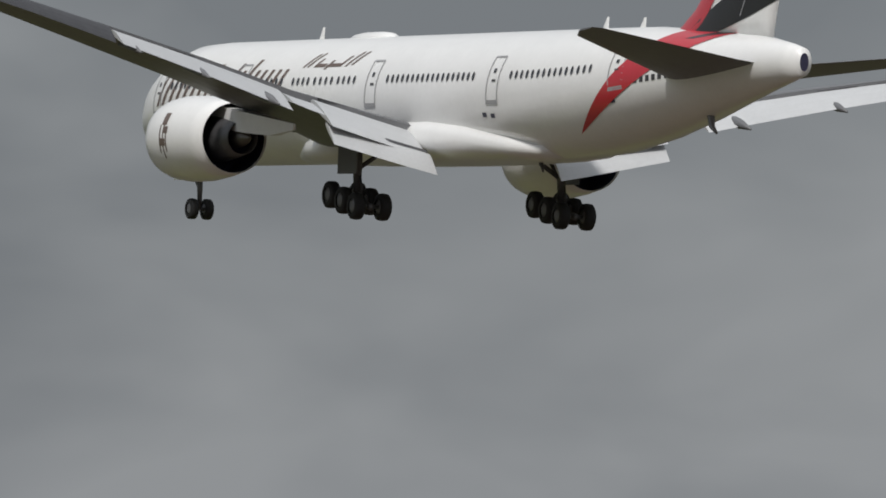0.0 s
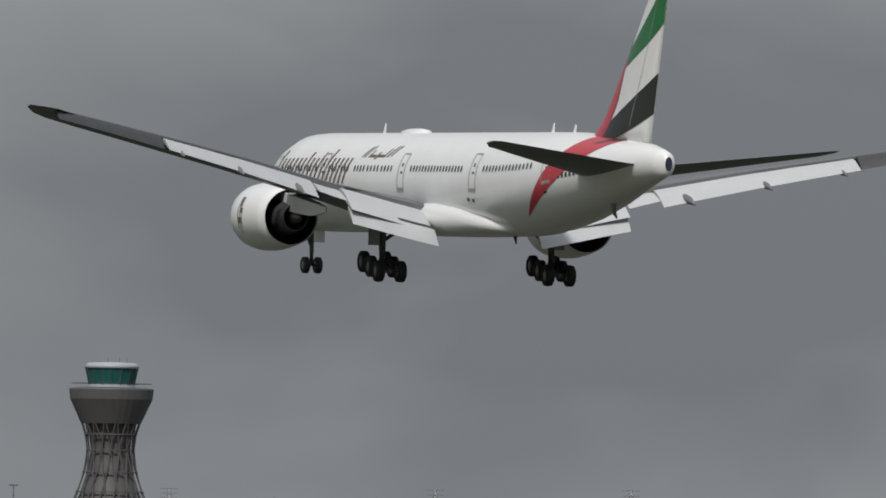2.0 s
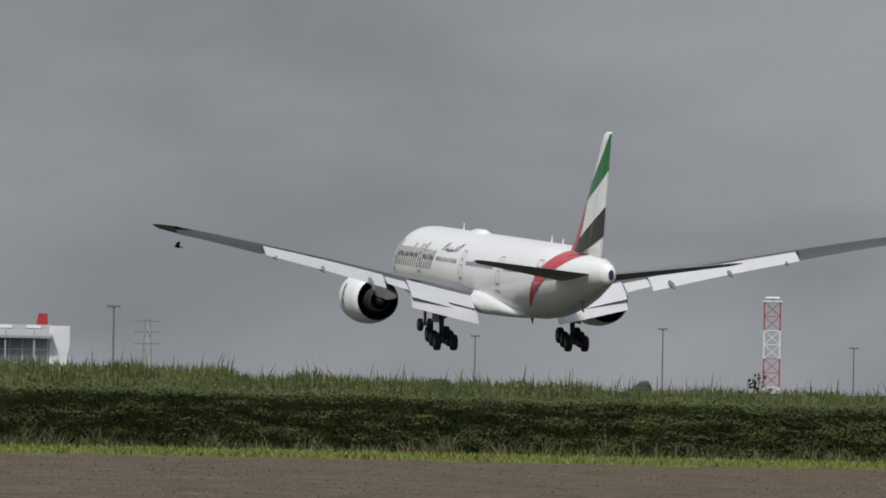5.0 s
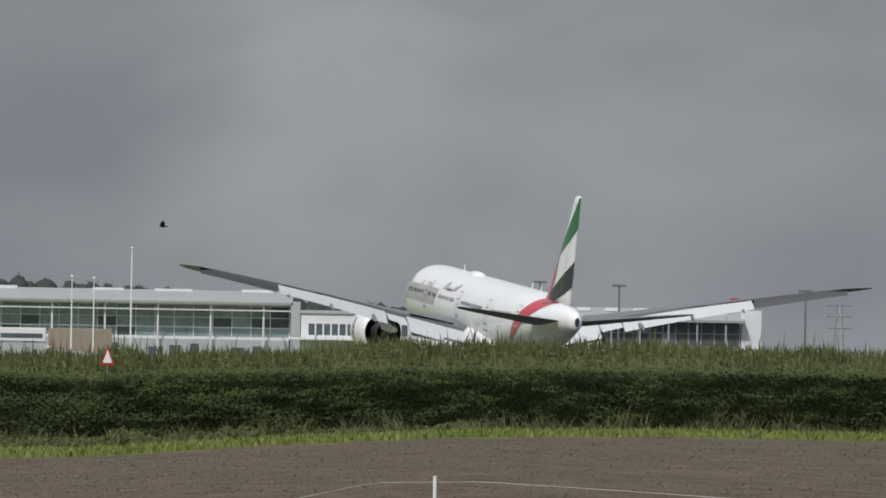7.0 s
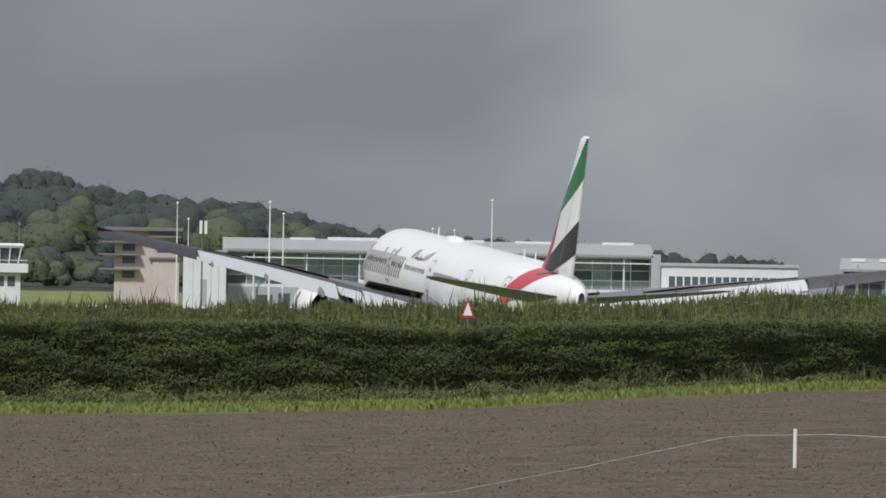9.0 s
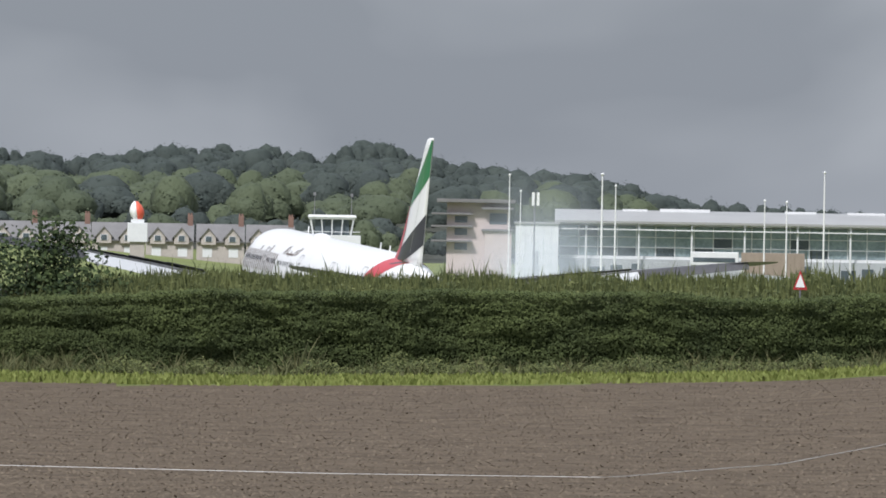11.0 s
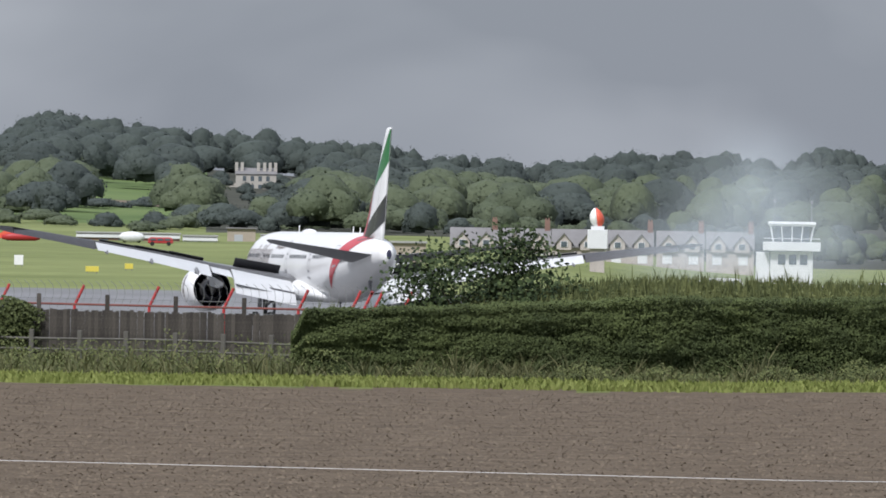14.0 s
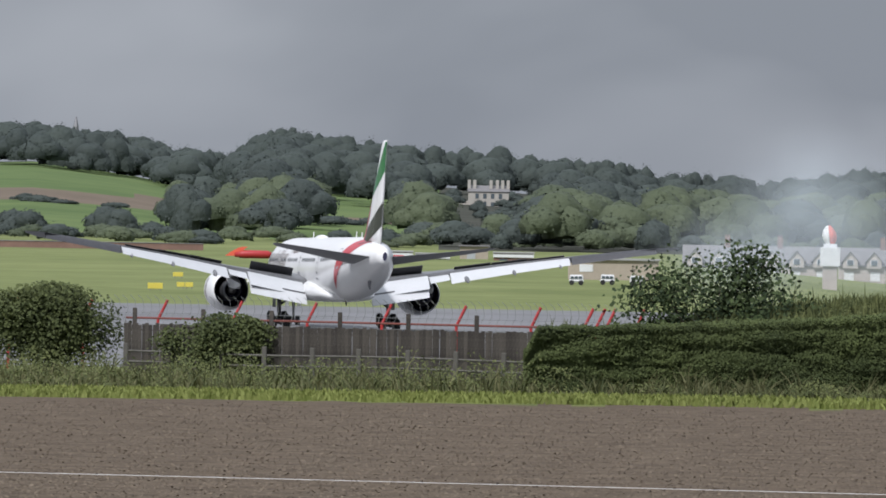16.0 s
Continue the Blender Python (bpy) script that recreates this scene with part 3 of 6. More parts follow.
def make_airliner():
    plane = thing("airliner", Matrix(), "white twin-engine airliner with lowered gear and banded tail", "airplane")
    # body
    bm, rings = bmesh.new(), []
    stations = []
    for r0, r1 in zip(BODY, BODY[1:]):
        n = max(1, int((r1[0] - r0[0]) / 2.5))
        stations += [r0[0] + (r1[0] - r0[0]) * k / n for k in range(n)]
    stations.append(BODY[-1][0])
    for y in stations:
        rings.append([skin(y, 360 * k / 48) for k in range(48)])
    part("fuselage", loft(bm, rings), M["white_paint"], plane, "white painted fuselage", smooth=True)
    # belly fairing under the wing roots
    bm, rings = bmesh.new(), []
    for y, w, zt, zb in ((15.5, 1.6, 3.6, 2.82), (13, 2.5, 4.2, 2.76), (10, 3.0, 4.6, 2.7), (4, 3.32, 5.0, 2.65), (-2, 3.36, 5.0, 2.65), (-6, 3.15, 4.7, 2.7), (-10, 2.7, 4.1, 2.78), (-13, 2.0, 3.6, 2.92)):
        ring = []
        for k in range(24):
            a = k * math.tau / 24
            c, s = math.cos(a), math.sin(a)
            ring.append((w * math.copysign(abs(c) ** 0.7, c), y, (zt + zb) / 2 + (zt - zb) / 2 * math.copysign(abs(s) ** 0.7, s)))
        rings.append(ring)
    part("belly_fairing", loft(bm, rings), M["white_paint"], plane, "white belly fairing", smooth=True)
    # tail exhaust
    bm = bmesh.new()
    loft(bm, [[(0.22 * math.cos(a), -36.52, 7.2 + 0.42 * math.sin(a)) for a in [k * math.tau / 20 for k in range(20)]], [(0.22 * math.cos(a), -36.35, 7.2 + 0.42 * math.sin(a)) for a in [k * math.tau / 20 for k in range(20)]]])
    part("exhaust_outlet", bm, M["duct_dark"], plane, "dark tail exhaust")
    # sash from the fin down the left and right sides
    edge = []
    for i in range(81):
        t = -136 + 272 * i / 80
        s = abs(t) / 136
        mid = -28.4 + 10.6 * s ** 1.7
        half = 2.3 * (1 - s ** 2.6)
        edge.append(((mid - half, t), (mid + half, t)))
    decal("red_sash", edge, M["red_paint"], plane, 0.03, label="red painted sash")
    decal("black_sash", [((-31.2 + 3.5 * (abs(t) / 40) ** 1.5, t), (-30.2 + 3.2 * (abs(t) / 40) ** 1.2, t)) for t in range(-40, 41, 4)], M["black_paint"], plane, 0.036, "black painted edge")
    # doors on the left side
    for y in (30.5, 20.0, 4.2, -9.7, -22.4):
        bm = bmesh.new()
        rim = []
        for a, b in (((y - 0.6, 56), (y + 0.6, 56)), ((y + 0.6, 56), (y + 0.6, 97)), ((y + 0.6, 97), (y - 0.6, 97)), ((y - 0.6, 97), (y - 0.6, 56))):
            n = 6
            for i in range(n):
                p = [(a[0] + (b[0] - a[0]) * k / n, a[1] + (b[1] - a[1]) * k / n) for k in (i, i + 1)]
                dy, dt = (0.09, 0) if a[0] == b[0] else (0, 1.7)
                bm.faces.new([bm.verts.new(skin(q[0] + sy * dy / 2, q[1] + sy * dt / 2, 0.03)) for q, sy in ((p[0], -1), (p[1], -1), (p[1], 1), (p[0], 1))])
        door = part("door", bm, M["seam"], plane, "cabin door outline")
        decal("door_window", [((y - 0.13, 68), (y + 0.13, 68)), ((y - 0.13, 72), (y + 0.13, 72))], M["cabin_glass"], door, 0.03)
        decal("door_handle", [((y - 0.3, 78), (y + 0.1, 78)), ((y - 0.3, 80), (y + 0.1, 80))], M["dark_grey"], door, 0.03)
        decal("door_sill", [((y - 0.65, 98), (y + 0.65, 98)), ((y - 0.65, 100), (y + 0.65, 100))], M["seam"], door, 0.03)
    # cabin windows on the left side share one mesh
    bm = bmesh.new()
    bm.faces.new([bm.verts.new((0.0, 0.14 * math.cos(a), 0.22 * math.sin(a))) for a in [k * math.tau / 10 for k in range(10)]])
    pane = part("cabin_window", bm, M["cabin_glass"], plane)
    me, first = pane.data, True
    for y0, y1 in ((-19.9, -11.6), (-7.4, 2.4), (6.3, 8.2), (9.0, 11.0), (11.8, 13.6), (15.0, 18.8), (21.5, 28.6)):
        n = int((y1 - y0) / 0.56)
        for i in range(n + 1):
            y = y0 + (y1 - y0) * i / n
            ob = pane if first else new("cabin_window", me)
            first = False
            ob.parent = plane
            p, q = skin(y, 74.5, 0.03), skin(y, 75.5, 0.03)
            ob.matrix_basis = Matrix.Translation(p) @ pose(0, 0, 0, 0, math.degrees(math.atan2(p.x - q.x, p.z - q.z)), 0)
    # title on the left side: plain slanted strokes in bronze, no letters
    strokes = [(29.3 - 0.86 * i, 50 if i in (0, 12) else 54 if i in (7, 10) else 62, 92, 0.34) for i in range(18)]
    for y, a0, a1, w in strokes:
        lean = 0.035
        decal("title_stroke", [((y - 0.2 - w / 2 + lean * (a0 + (a1 - a0) * k / 4 - 54), a0 + (a1 - a0) * k / 4), (y - 0.2 + w / 2 + lean * (a0 + (a1 - a0) * k / 4 - 54), a0 + (a1 - a0) * k / 4)) for k in range(5)],
              M["lettering"], plane, 0.02)
    for y, a0, a1, w in ((13.2, 47, 60, 0.22), (12.7, 46, 60, 0.22), (11.9, 52, 60, 0.22), (11.3, 57, 60, 1.2), (10.4, 54, 62, 0.25), (9.7, 57, 60, 1.3), (8.9, 50, 60, 0.25), (8.2, 46, 60, 0.25), (7.6, 46, 59, 0.25)):
        y -= 1.2
        a0, a1 = 44 + (a0 - 46) * 1.2, 44 + (a1 - 46) * 1.2
        decal("script_stroke", [((y - w / 2 + 0.07 * (a - 46), a), (y + w / 2 + 0.07 * (a - 46), a)) for a in [a0 + (a1 - a0) * k / 3 for k in range(4)]], M["lettering"], plane, 0.02)
    for i in range(6):
        decal("registration_bar", [((-24.0 - i * 0.52, 89), (-24.3 - i * 0.52, 89)), ((-24.0 - i * 0.52, 96), (-24.3 - i * 0.52, 96))], M["dark_grey"], plane, 0.02)
    # outflow valves and small openings on the lower left side
    for y, t in ((-9.6, 108), (-8.7, 107), (-22.0, 108)):
        decal("vent", [((y - 0.22, t), (y + 0.22, t)), ((y - 0.22, t + 4), (y + 0.22, t + 4))], M["duct_dark"], plane, 0.02)
    # roof: satellite dome, aerials
    bm, rings = bmesh.new(), []
    for y, w, z in ((13.2, 0.1, 9.05), (12.5, 0.5, 9.28), (11.3, 0.62, 9.37), (9.6, 0.62, 9.37), (8.6, 0.5, 9.3), (8.0, 0.1, 9.05)):
        rings.append([(w * math.cos(a), y, 8.9 + (z - 8.9) * math.sin(a)) for a in [math.pi * k / 8 for k in range(9)]])
    part("satellite_dome", loft(bm, rings), M["white_paint"], plane, "white satellite dome", smooth=True)
    for y, h, z in ((17.0, 0.75, 9.0), (-15.5, 0.7, 9.0), (-19.5, 0.6, 9.0)):
        bm, rings = bmesh.new(), []
        for k, w in ((0, 0.36), (1, 0.12)):
            rings.append([(dx, y - 0.3 * k + dy, z - 0.05 + h * k) for dx, dy in ((-0.05, 0), (0, w), (0.05, 0), (0, -w))])
        part("blade_aerial", loft(bm, rings), M["white_paint"], plane)
    part("blade_aerial", tubed([(0, -9.0, 2.85), (0, -9.3, 2.3)], [0.14, 0.04], 6), M["dark_grey"], plane)
    part("belly_mast", tubed([(-0.2, -27.5, 4.9), (-0.25, -27.8, 4.3), (-0.25, -28.3, 4.0)], [0.2, 0.14, 0.06], 8), M["pole_grey"], plane)
    wings, spoilers = [], []
    for side in (-1, 1):
        w = make_wing(plane, side)
        wings.append((w, side))
        spoilers += make_spoilers(w, side)
        make_engine(plane, side)
    make_gear(plane)
    make_tail(plane)
    return plane, wings, spoilers


airliner, wings, spoilers = make_airliner()

# ---------------------------------------------------------------- ground
HEDGE = [(-20000, 452), (-2300, 452), (-1500, 454), (-1000, 458), (-700, 457), (0, 464), (400, 469), (700, 476), (1050, 488), (1400, 501), (1750, 517), (2100, 533), (2500, 552), (3000, 572), (3800, 598), (5000, 620), (20000, 632)]
FENCE = [(-20000, 489), (-2300, 489), (-1000, 461), (-700, 457)]
# the field swells gently towards the hedge
SWELL = [(-500, 0.0), (0, 0.2), (400, 0.4), (700, 0.85), (1050, 1.2), (1400, 1.25), (1750, 1.1), (2100, 0.93), (2500, 0.7), (3000, 0.49), (3800, 0.25), (5000, 0.05), (6000, 0.0)]
# far land by distance: on the side of the hill, before the terminal, and towards the control tower
LAND_HILL = [(0, 0), (500, 0), (820, -4.1), (900, -3.95), (1015, -3.6), (1130, -2.75), (1330, -1.6), (1500, 0.2), (1900, 3.0), (2150, 4.9)]
LAND_APRON = [(0, 0), (500, 0), (820, -4.0), (1000, -3.9), (1400, -3.0), (1800, -1.4), (2150, 0.0)]
LAND_EAST = [(0, 0), (700, 0), (800, -0.4), (1050, -0.2), (1300, -2.5), (2000, -6.5), (2600, -9.0), (4800, -13.0)]
SKYLINE = [(-6000, 150), (-2300, 195), (-2150, 200), (-1990, 178), (-1816, 142), (-1736, 200), (-1616, 176), (-1316, 158), (-1100, 140), (-990, 128), (-870, 116), (-720, 136), (-535, 140), (-430, 122),
           (-340, 150), (-190, 118), (20, 100), (140, 80), (230, 52), (400, 50), (600, 34), (900, 20), (1300, -10), (1800, -40), (9000, -50)]


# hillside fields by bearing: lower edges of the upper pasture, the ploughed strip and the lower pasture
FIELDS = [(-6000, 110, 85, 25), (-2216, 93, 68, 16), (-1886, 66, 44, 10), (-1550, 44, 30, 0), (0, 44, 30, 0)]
WOOD_EDGE = [(-6000, 150), (-2216, 128), (-1960, 104), (-1880, 80), (-1700, 70), (-1500, 58), (-1470, -30), (9000, -30)]


def hedge_line(u):
    return lerp(HEDGE, u)[0]


def blend(x, a, b):
    f = min(1.0, max(0.0, (x - a) / (b - a)))
    return f * f * (3 - 2 * f)


def land(u, d):
    hill, apron, east = lerp(LAND_HILL, d)[0], lerp(LAND_APRON, d)[0], lerp(LAND_EAST, d)[0]
    if d > 2150 and u < 1500:
        top = lerp(SKYLINE, u)[0] - 62
        z3 = EYE[2] + 3350 * top / SCALE
        hill += (z3 - hill) * blend(d, 2050, 3500)
        apron += (z3 - apron) * blend(d, 2050, 3500)
    f, g = blend(u, -1050, -350), blend(u, 650, 1500)
    low = hill + (apron - hill) * f
    z = low + (east - low) * g
    h = hedge_line(u)
    return z * blend(d, h + 6, h + 140) + lerp(SWELL, u)[0] * blend(d, 250, h * 0.9) * (1 - blend(d, h + 15, h + 130))


def ground():
    us = [-62000 + 6000 * i for i in range(10)] + list(range(-6000, 9001, 60)) + [9000 + 6000 * i for i in range(1, 9)]
    us[0] = -62832
    us.append(62832)
    ds = [0.02, 20, 60, 150, 220] + list(range(240, 640, 8)) + list(range(640, 2200, 30)) + list(range(2200, 3600, 70)) + [3800, 4200, 4700, 6000]
    verts, faces, slots = [], [], []
    for u in us:
        for d in ds:
            z = land(u, d) + 0.05 * blend(d, 100, 300) * noise.noise(Vector((u * 0.02, d * 0.2, 0)))
            verts.append(bearing(u, d, z=z))
    n = len(ds)
    for i in range(len(us) - 1):
        for j in range(n - 1):
            faces.append((i * n + j, (i + 1) * n + j, (i + 1) * n + j + 1, i * n + j + 1))
            u, d = (us[i] + us[i + 1]) / 2, (ds[j] + ds[j + 1]) / 2
            h = hedge_line(u)
            wob = 5 * noise.noise(Vector((u * 0.01, 3, 0)))
            if d < h * 0.938 + wob * 0.4:
                s = 0
            elif d < h + 6:
                s = 1
            elif 880 < d < 1320 and u < 200:
                s = 4
            elif d < 2150:
                # past bearing 900 the hidden ground is made dull to limit bounce light
                s = 6 if u > 900 else 2
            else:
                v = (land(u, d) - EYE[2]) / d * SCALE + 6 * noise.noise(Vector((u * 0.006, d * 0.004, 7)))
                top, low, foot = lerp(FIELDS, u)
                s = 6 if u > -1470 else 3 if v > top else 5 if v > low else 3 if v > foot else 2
            slots.append(s)
    return tagged(flat_mesh("ground", verts, faces, [M["soil"], M["verge"], M["airfield_grass"], M["far_green"], M["tarmac"], M["far_plough"], M["low_bounce_ground"]], smooth=True, slots=slots),
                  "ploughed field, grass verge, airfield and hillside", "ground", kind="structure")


ground()


# ---------------------------------------------------------------- foliage
def cloud_mesh(name, centres, sizes, mat, seed, flat=0.35, parent=None, label="", facing=None, loose=0.55):
    """Many loose bent leaves or clumps, each of two triangles pairs, at the given places."""
    rng = np.random.default_rng(seed)
    n = len(centres)
    c = np.asarray(centres, float)
    k = rng.normal(size=(n, 3))
    if facing is not None:
        k = np.asarray(facing, float) + loose * k
    k /= np.linalg.norm(k, axis=1, keepdims=True)
    a = rng.normal(size=(n, 3))
    a -= (a * k).sum(1, keepdims=True) * k
    a /= np.linalg.norm(a, axis=1, keepdims=True)
    b = np.cross(k, a)
    s = np.asarray(sizes, float).reshape(-1, 1)
    pts = np.stack([c - a * s * 0.5, c + b * s * flat + k * s * 0.12, c + a * s * 0.5, c - b * s * flat + k * s * 0.12], 1).reshape(-1, 3)
    me = bpy.data.meshes.new(name)
    me.vertices.add(4 * n)
    me.vertices.foreach_set("co", pts.ravel())
    me.loops.add(6 * n)
    me.polygons.add(2 * n)
    base = np.arange(n)[:, None] * 4
    me.loops.foreach_set("vertex_index", (base + np.array([0, 1, 2, 0, 2, 3])).ravel())
    me.polygons.foreach_set("loop_start", np.arange(2 * n) * 3)
    me.update(calc_edges=True)
    me.materials.append(mat)
    ob = new(name, me)
    if parent:
        ob.parent = parent
    if label:
        ob["label"] = label
    return ob


def fractal(x, y, z=0.0, octaves=3):
    return noise.fractal(Vector((x, y, z)), 0.8, 2.1, octaves)


def along_hedge(u, back):
    """A place on the line of the hedge, back metres behind its foot, on the ground."""
    d = hedge_line(u) + back
    return bearing(u, d, z=land(u, d))


def fence_line(u):
    return lerp(FENCE, u)[0]


def along_fence(u, back):
    """A place on the line of the fences, back metres behind it, on the ground."""
    d = fence_line(u) + back
    return bearing(u, d, z=land(u, d))


# near-black green that holds the hedge's inner shade in its colour
M["hedge_shade_core"] = material("hedge_shade_core", (0.016, 0.022, 0.010), 0.9, vary=0.4, scale=0.8, second=(0.03, 0.04, 0.016), spec=0.05)
HEDGE_FROM, HEDGE_TO = -1285, 5200


def hedge_height(u):
    return lerp([(-1290, 2.55), (-900, 2.95), (-650, 3.3), (-300, 3.35), (0, 3.25), (700, 2.75), (1400, 2.6), (2100, 2.6), (3000, 2.7)], u)[0] + 0.16 * fractal(u * 0.004, 1) - 0.9 * (1 - blend(u, HEDGE_FROM, HEDGE_FROM + 25))


def make_hedge():
    rng = np.random.default_rng(4)
    # solid core, coloured dark for the shade inside the hedge
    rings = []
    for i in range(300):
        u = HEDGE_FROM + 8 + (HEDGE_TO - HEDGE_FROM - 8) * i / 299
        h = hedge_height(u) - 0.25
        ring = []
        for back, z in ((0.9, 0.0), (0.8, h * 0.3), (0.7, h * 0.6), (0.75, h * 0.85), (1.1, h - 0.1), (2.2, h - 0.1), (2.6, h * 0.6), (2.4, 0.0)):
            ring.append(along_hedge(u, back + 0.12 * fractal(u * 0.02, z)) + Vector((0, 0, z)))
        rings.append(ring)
    core = part("hedge", loft(bmesh.new(), rings), M["hedge_shade_core"])
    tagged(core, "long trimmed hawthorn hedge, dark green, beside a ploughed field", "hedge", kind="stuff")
    pts, size, turn = [], [], []
    n = 400000
    us = rng.uniform(0, 1, n)
    for k in range(n):
        u = HEDGE_FROM + (HEDGE_TO - HEDGE_FROM) * us[k] ** 1.35
        h = hedge_height(u)
        if rng.random() < 0.72:
            f = rng.random()
            lump = 0.75 * fractal(u * 0.009, f * 5.5, 2) + 0.25 * fractal(u * 0.03, f * 9.0, 4)
            back = 0.22 - 0.45 * lump + 0.25 * (f - 0.5) ** 2 + rng.uniform(-0.05, 0.4)
            # fewer leaves low down, so the shade-coloured core shows through
            if rng.random() < 0.6 * (1 - f) ** 2:
                continue
            turn.append((0.0, -0.95, 0.12 + 0.5 * max(0, f - 0.6)))
            z = f * h
        else:
            back = rng.uniform(0.1, 2.5)
            z = h + 0.15 * fractal(u * 0.03, back) + rng.uniform(-0.2, 0.12)
            turn.append((0.0, -0.3, 0.95))
        p = along_hedge(u, back)
        p.z += z
        pts.append(p)
        size.append(rng.uniform(0.06, 0.16) * (1.3 if u > 1500 else 1.0))
    cloud_mesh("leaves", pts, size, M["hedge_leaf"], 5, 0.24, core, facing=turn, loose=0.34)["kind"] = "stuff"


make_hedge()


def blades(name, spots, heights, mat, seed, width=0.04, lean=0.25, parent=None):
    """Upright bent stalks."""
    rng = np.random.default_rng(seed)
    n = len(spots)
    c = np.asarray(spots, float)
    h = np.asarray(heights, float).reshape(-1, 1)
    t = rng.uniform(0, math.tau, n)
    side = np.stack([np.cos(t * 0.3), np.sin(t * 0.3) * 0.3, np.zeros(n)], 1) * width
    bend = np.stack([rng.normal(size=n), rng.normal(size=n), np.zeros(n)], 1) * lean * h
    up = np.array([[0, 0, 1.0]])
    mid, tip = c + up * h * 0.55 + bend * 0.35, c + up * h + bend
    pts = np.stack([c - side, c + side, mid + side * 0.8, mid - side * 0.8, tip], 1).reshape(-1, 3)
    me = bpy.data.meshes.new(name)
    me.vertices.add(5 * n)
    me.vertices.foreach_set("co", pts.ravel())
    me.loops.add(9 * n)
    me.polygons.add(3 * n)
    me.loops.foreach_set("vertex_index", (np.arange(n)[:, None] * 5 + np.array([0, 1, 2, 0, 2, 3, 3, 2, 4])).ravel())
    me.polygons.foreach_set("loop_start", np.arange(3 * n) * 3)
    me.update(calc_edges=True)
    me.materials.append(mat)
    ob = new(name, me)
    if parent:
        ob.parent = parent
    return ob


def make_weeds():
    """Tall rough growth on the bank behind the hedge, and dry grass at its foot."""
    rng = np.random.default_rng(8)
    # bank
    rings = []
    for i in range(220):
        u = HEDGE_FROM + 40 + (HEDGE_TO - HEDGE_FROM - 40) * i / 219
        top = bank_top(u)
        rings.append([along_hedge(u, b) + Vector((0, 0, z)) for b, z in ((2.3, hedge_height(u) - 0.5), (4, top - 0.75), (6.5, top - 0.35), (9, top - 0.5), (13, 0.0))])
    bank_ob = tagged(part("grass_bank", loft(bmesh.new(), rings, close=False), M["weed_leaf"], smooth=True), "rough grassy bank behind the hedge", "bank", kind="structure")
    pts, size, st, sh = [], [], [], []
    for k in range(60000):
        u = HEDGE_FROM + 40 + (HEDGE_TO - HEDGE_FROM - 40) * rng.random() ** 1.3
        b = rng.uniform(2.4, 9)
        top = bank_top(u)
        base = lerp([(2.3, hedge_height(u) - 0.5), (4, top - 0.75), (6.5, top - 0.35), (9, top - 0.5)], b)[0]
        p = along_hedge(u, b)
        p.z += base
        tall = max(0.1, 0.35 + 0.35 * fractal(u * 0.01, 5))
        if rng.random() < 0.4:
            p.z += rng.uniform(0, tall)
            pts.append(p)
            size.append(rng.uniform(0.1, 0.26))
        else:
            st.append(p)
            sh.append(rng.uniform(0.25, 0.75) * (0.6 + tall) * (1.9 if rng.random() < 0.05 else 1.0))
    a = cloud_mesh("weed_leaves", pts, size, M["weed_leaf"], 9, 0.25, bank_ob, facing=[(0.0, -0.6, 0.8)])
    a["kind"] = "stuff"
    b = blades("weed_stalks", st, sh, M["weed_leaf"], 10, 0.035, 0.16, bank_ob)
    b["kind"] = "stuff"
    # foot of the hedge and verge
    st, sh, st2, sh2 = [], [], [], []
    for k in range(95000):
        u = -2500 + 7500 * rng.random() ** 1.4
        r = rng.random()
        if r < 0.5:
            b = rng.uniform(-5.5, 0.6)
            if u < -1000:
                if rng.random() < 0.35:
                    continue
                b = rng.uniform(-4.0, fence_line(u) - hedge_line(u))
            elif u > -800 and rng.random() < 0.4:
                continue
            p = along_hedge(u, b)
            st.append(p)
            sh.append(rng.uniform(0.2, 0.9) * max(0.2, 0.75 + 1.3 * fractal(u * 0.022, b * 0.25, 3)) * (0.55 if b < -3 else 1))
        else:
            d = hedge_line(u) * rng.uniform(0.936, 0.985)
            st2.append(bearing(u, d, z=land(u, d)))
            sh2.append(rng.uniform(0.08, 0.28))
    pts, size, turn = [], [], []
    for k in range(34000):
        u = -2500 + 3600 * rng.random() ** 1.25
        b = rng.uniform(-4.5, -0.2) if u > -1000 else rng.uniform(-3.0, fence_line(u) - hedge_line(u) - 0.5)
        tall = max(0.0, 0.55 + 0.75 * fractal(u * 0.012, 6, b * 0.2)) * (1.5 if u < -1200 else 0.75)
        p = along_hedge(u, b)
        p.z += tall * rng.random()
        pts.append(p)
        size.append(rng.uniform(0.08, 0.2))
        turn.append((0.0, -0.7, 0.7))
    tagged(cloud_mesh("undergrowth", pts, size, M["weed_leaf"], 14, 0.22, facing=turn), "low weedy undergrowth along the hedge and fence", "weeds", kind="stuff")
    tagged(blades("long_grass", st, sh, M["dry_grass"], 11, 0.035, 0.55), "long dry grass at the foot of the hedge", "grass", kind="stuff")
    tagged(blades("verge_grass", st2, sh2, M["verge_blade"], 12, 0.06, 0.3), "short bright green grass on the field's edge", "grass", kind="stuff")


def bank_top(u):
    return lerp([(-1300, 2.1), (-1140, 2.3), (-980, 3.3), (-700, 4.1), (300, 4.0), (650, 3.72), (1000, 3.8), (1500, 3.85), (2200, 3.45), (3000, 3.4), (6500, 3.6)], u)[0] + 0.22 * fractal(u * 0.006, 9)


M["verge_blade"] = leafy("verge_blade", (0.120, 0.148, 0.034), (0.205, 0.225, 0.068), 0.3)
make_weeds()


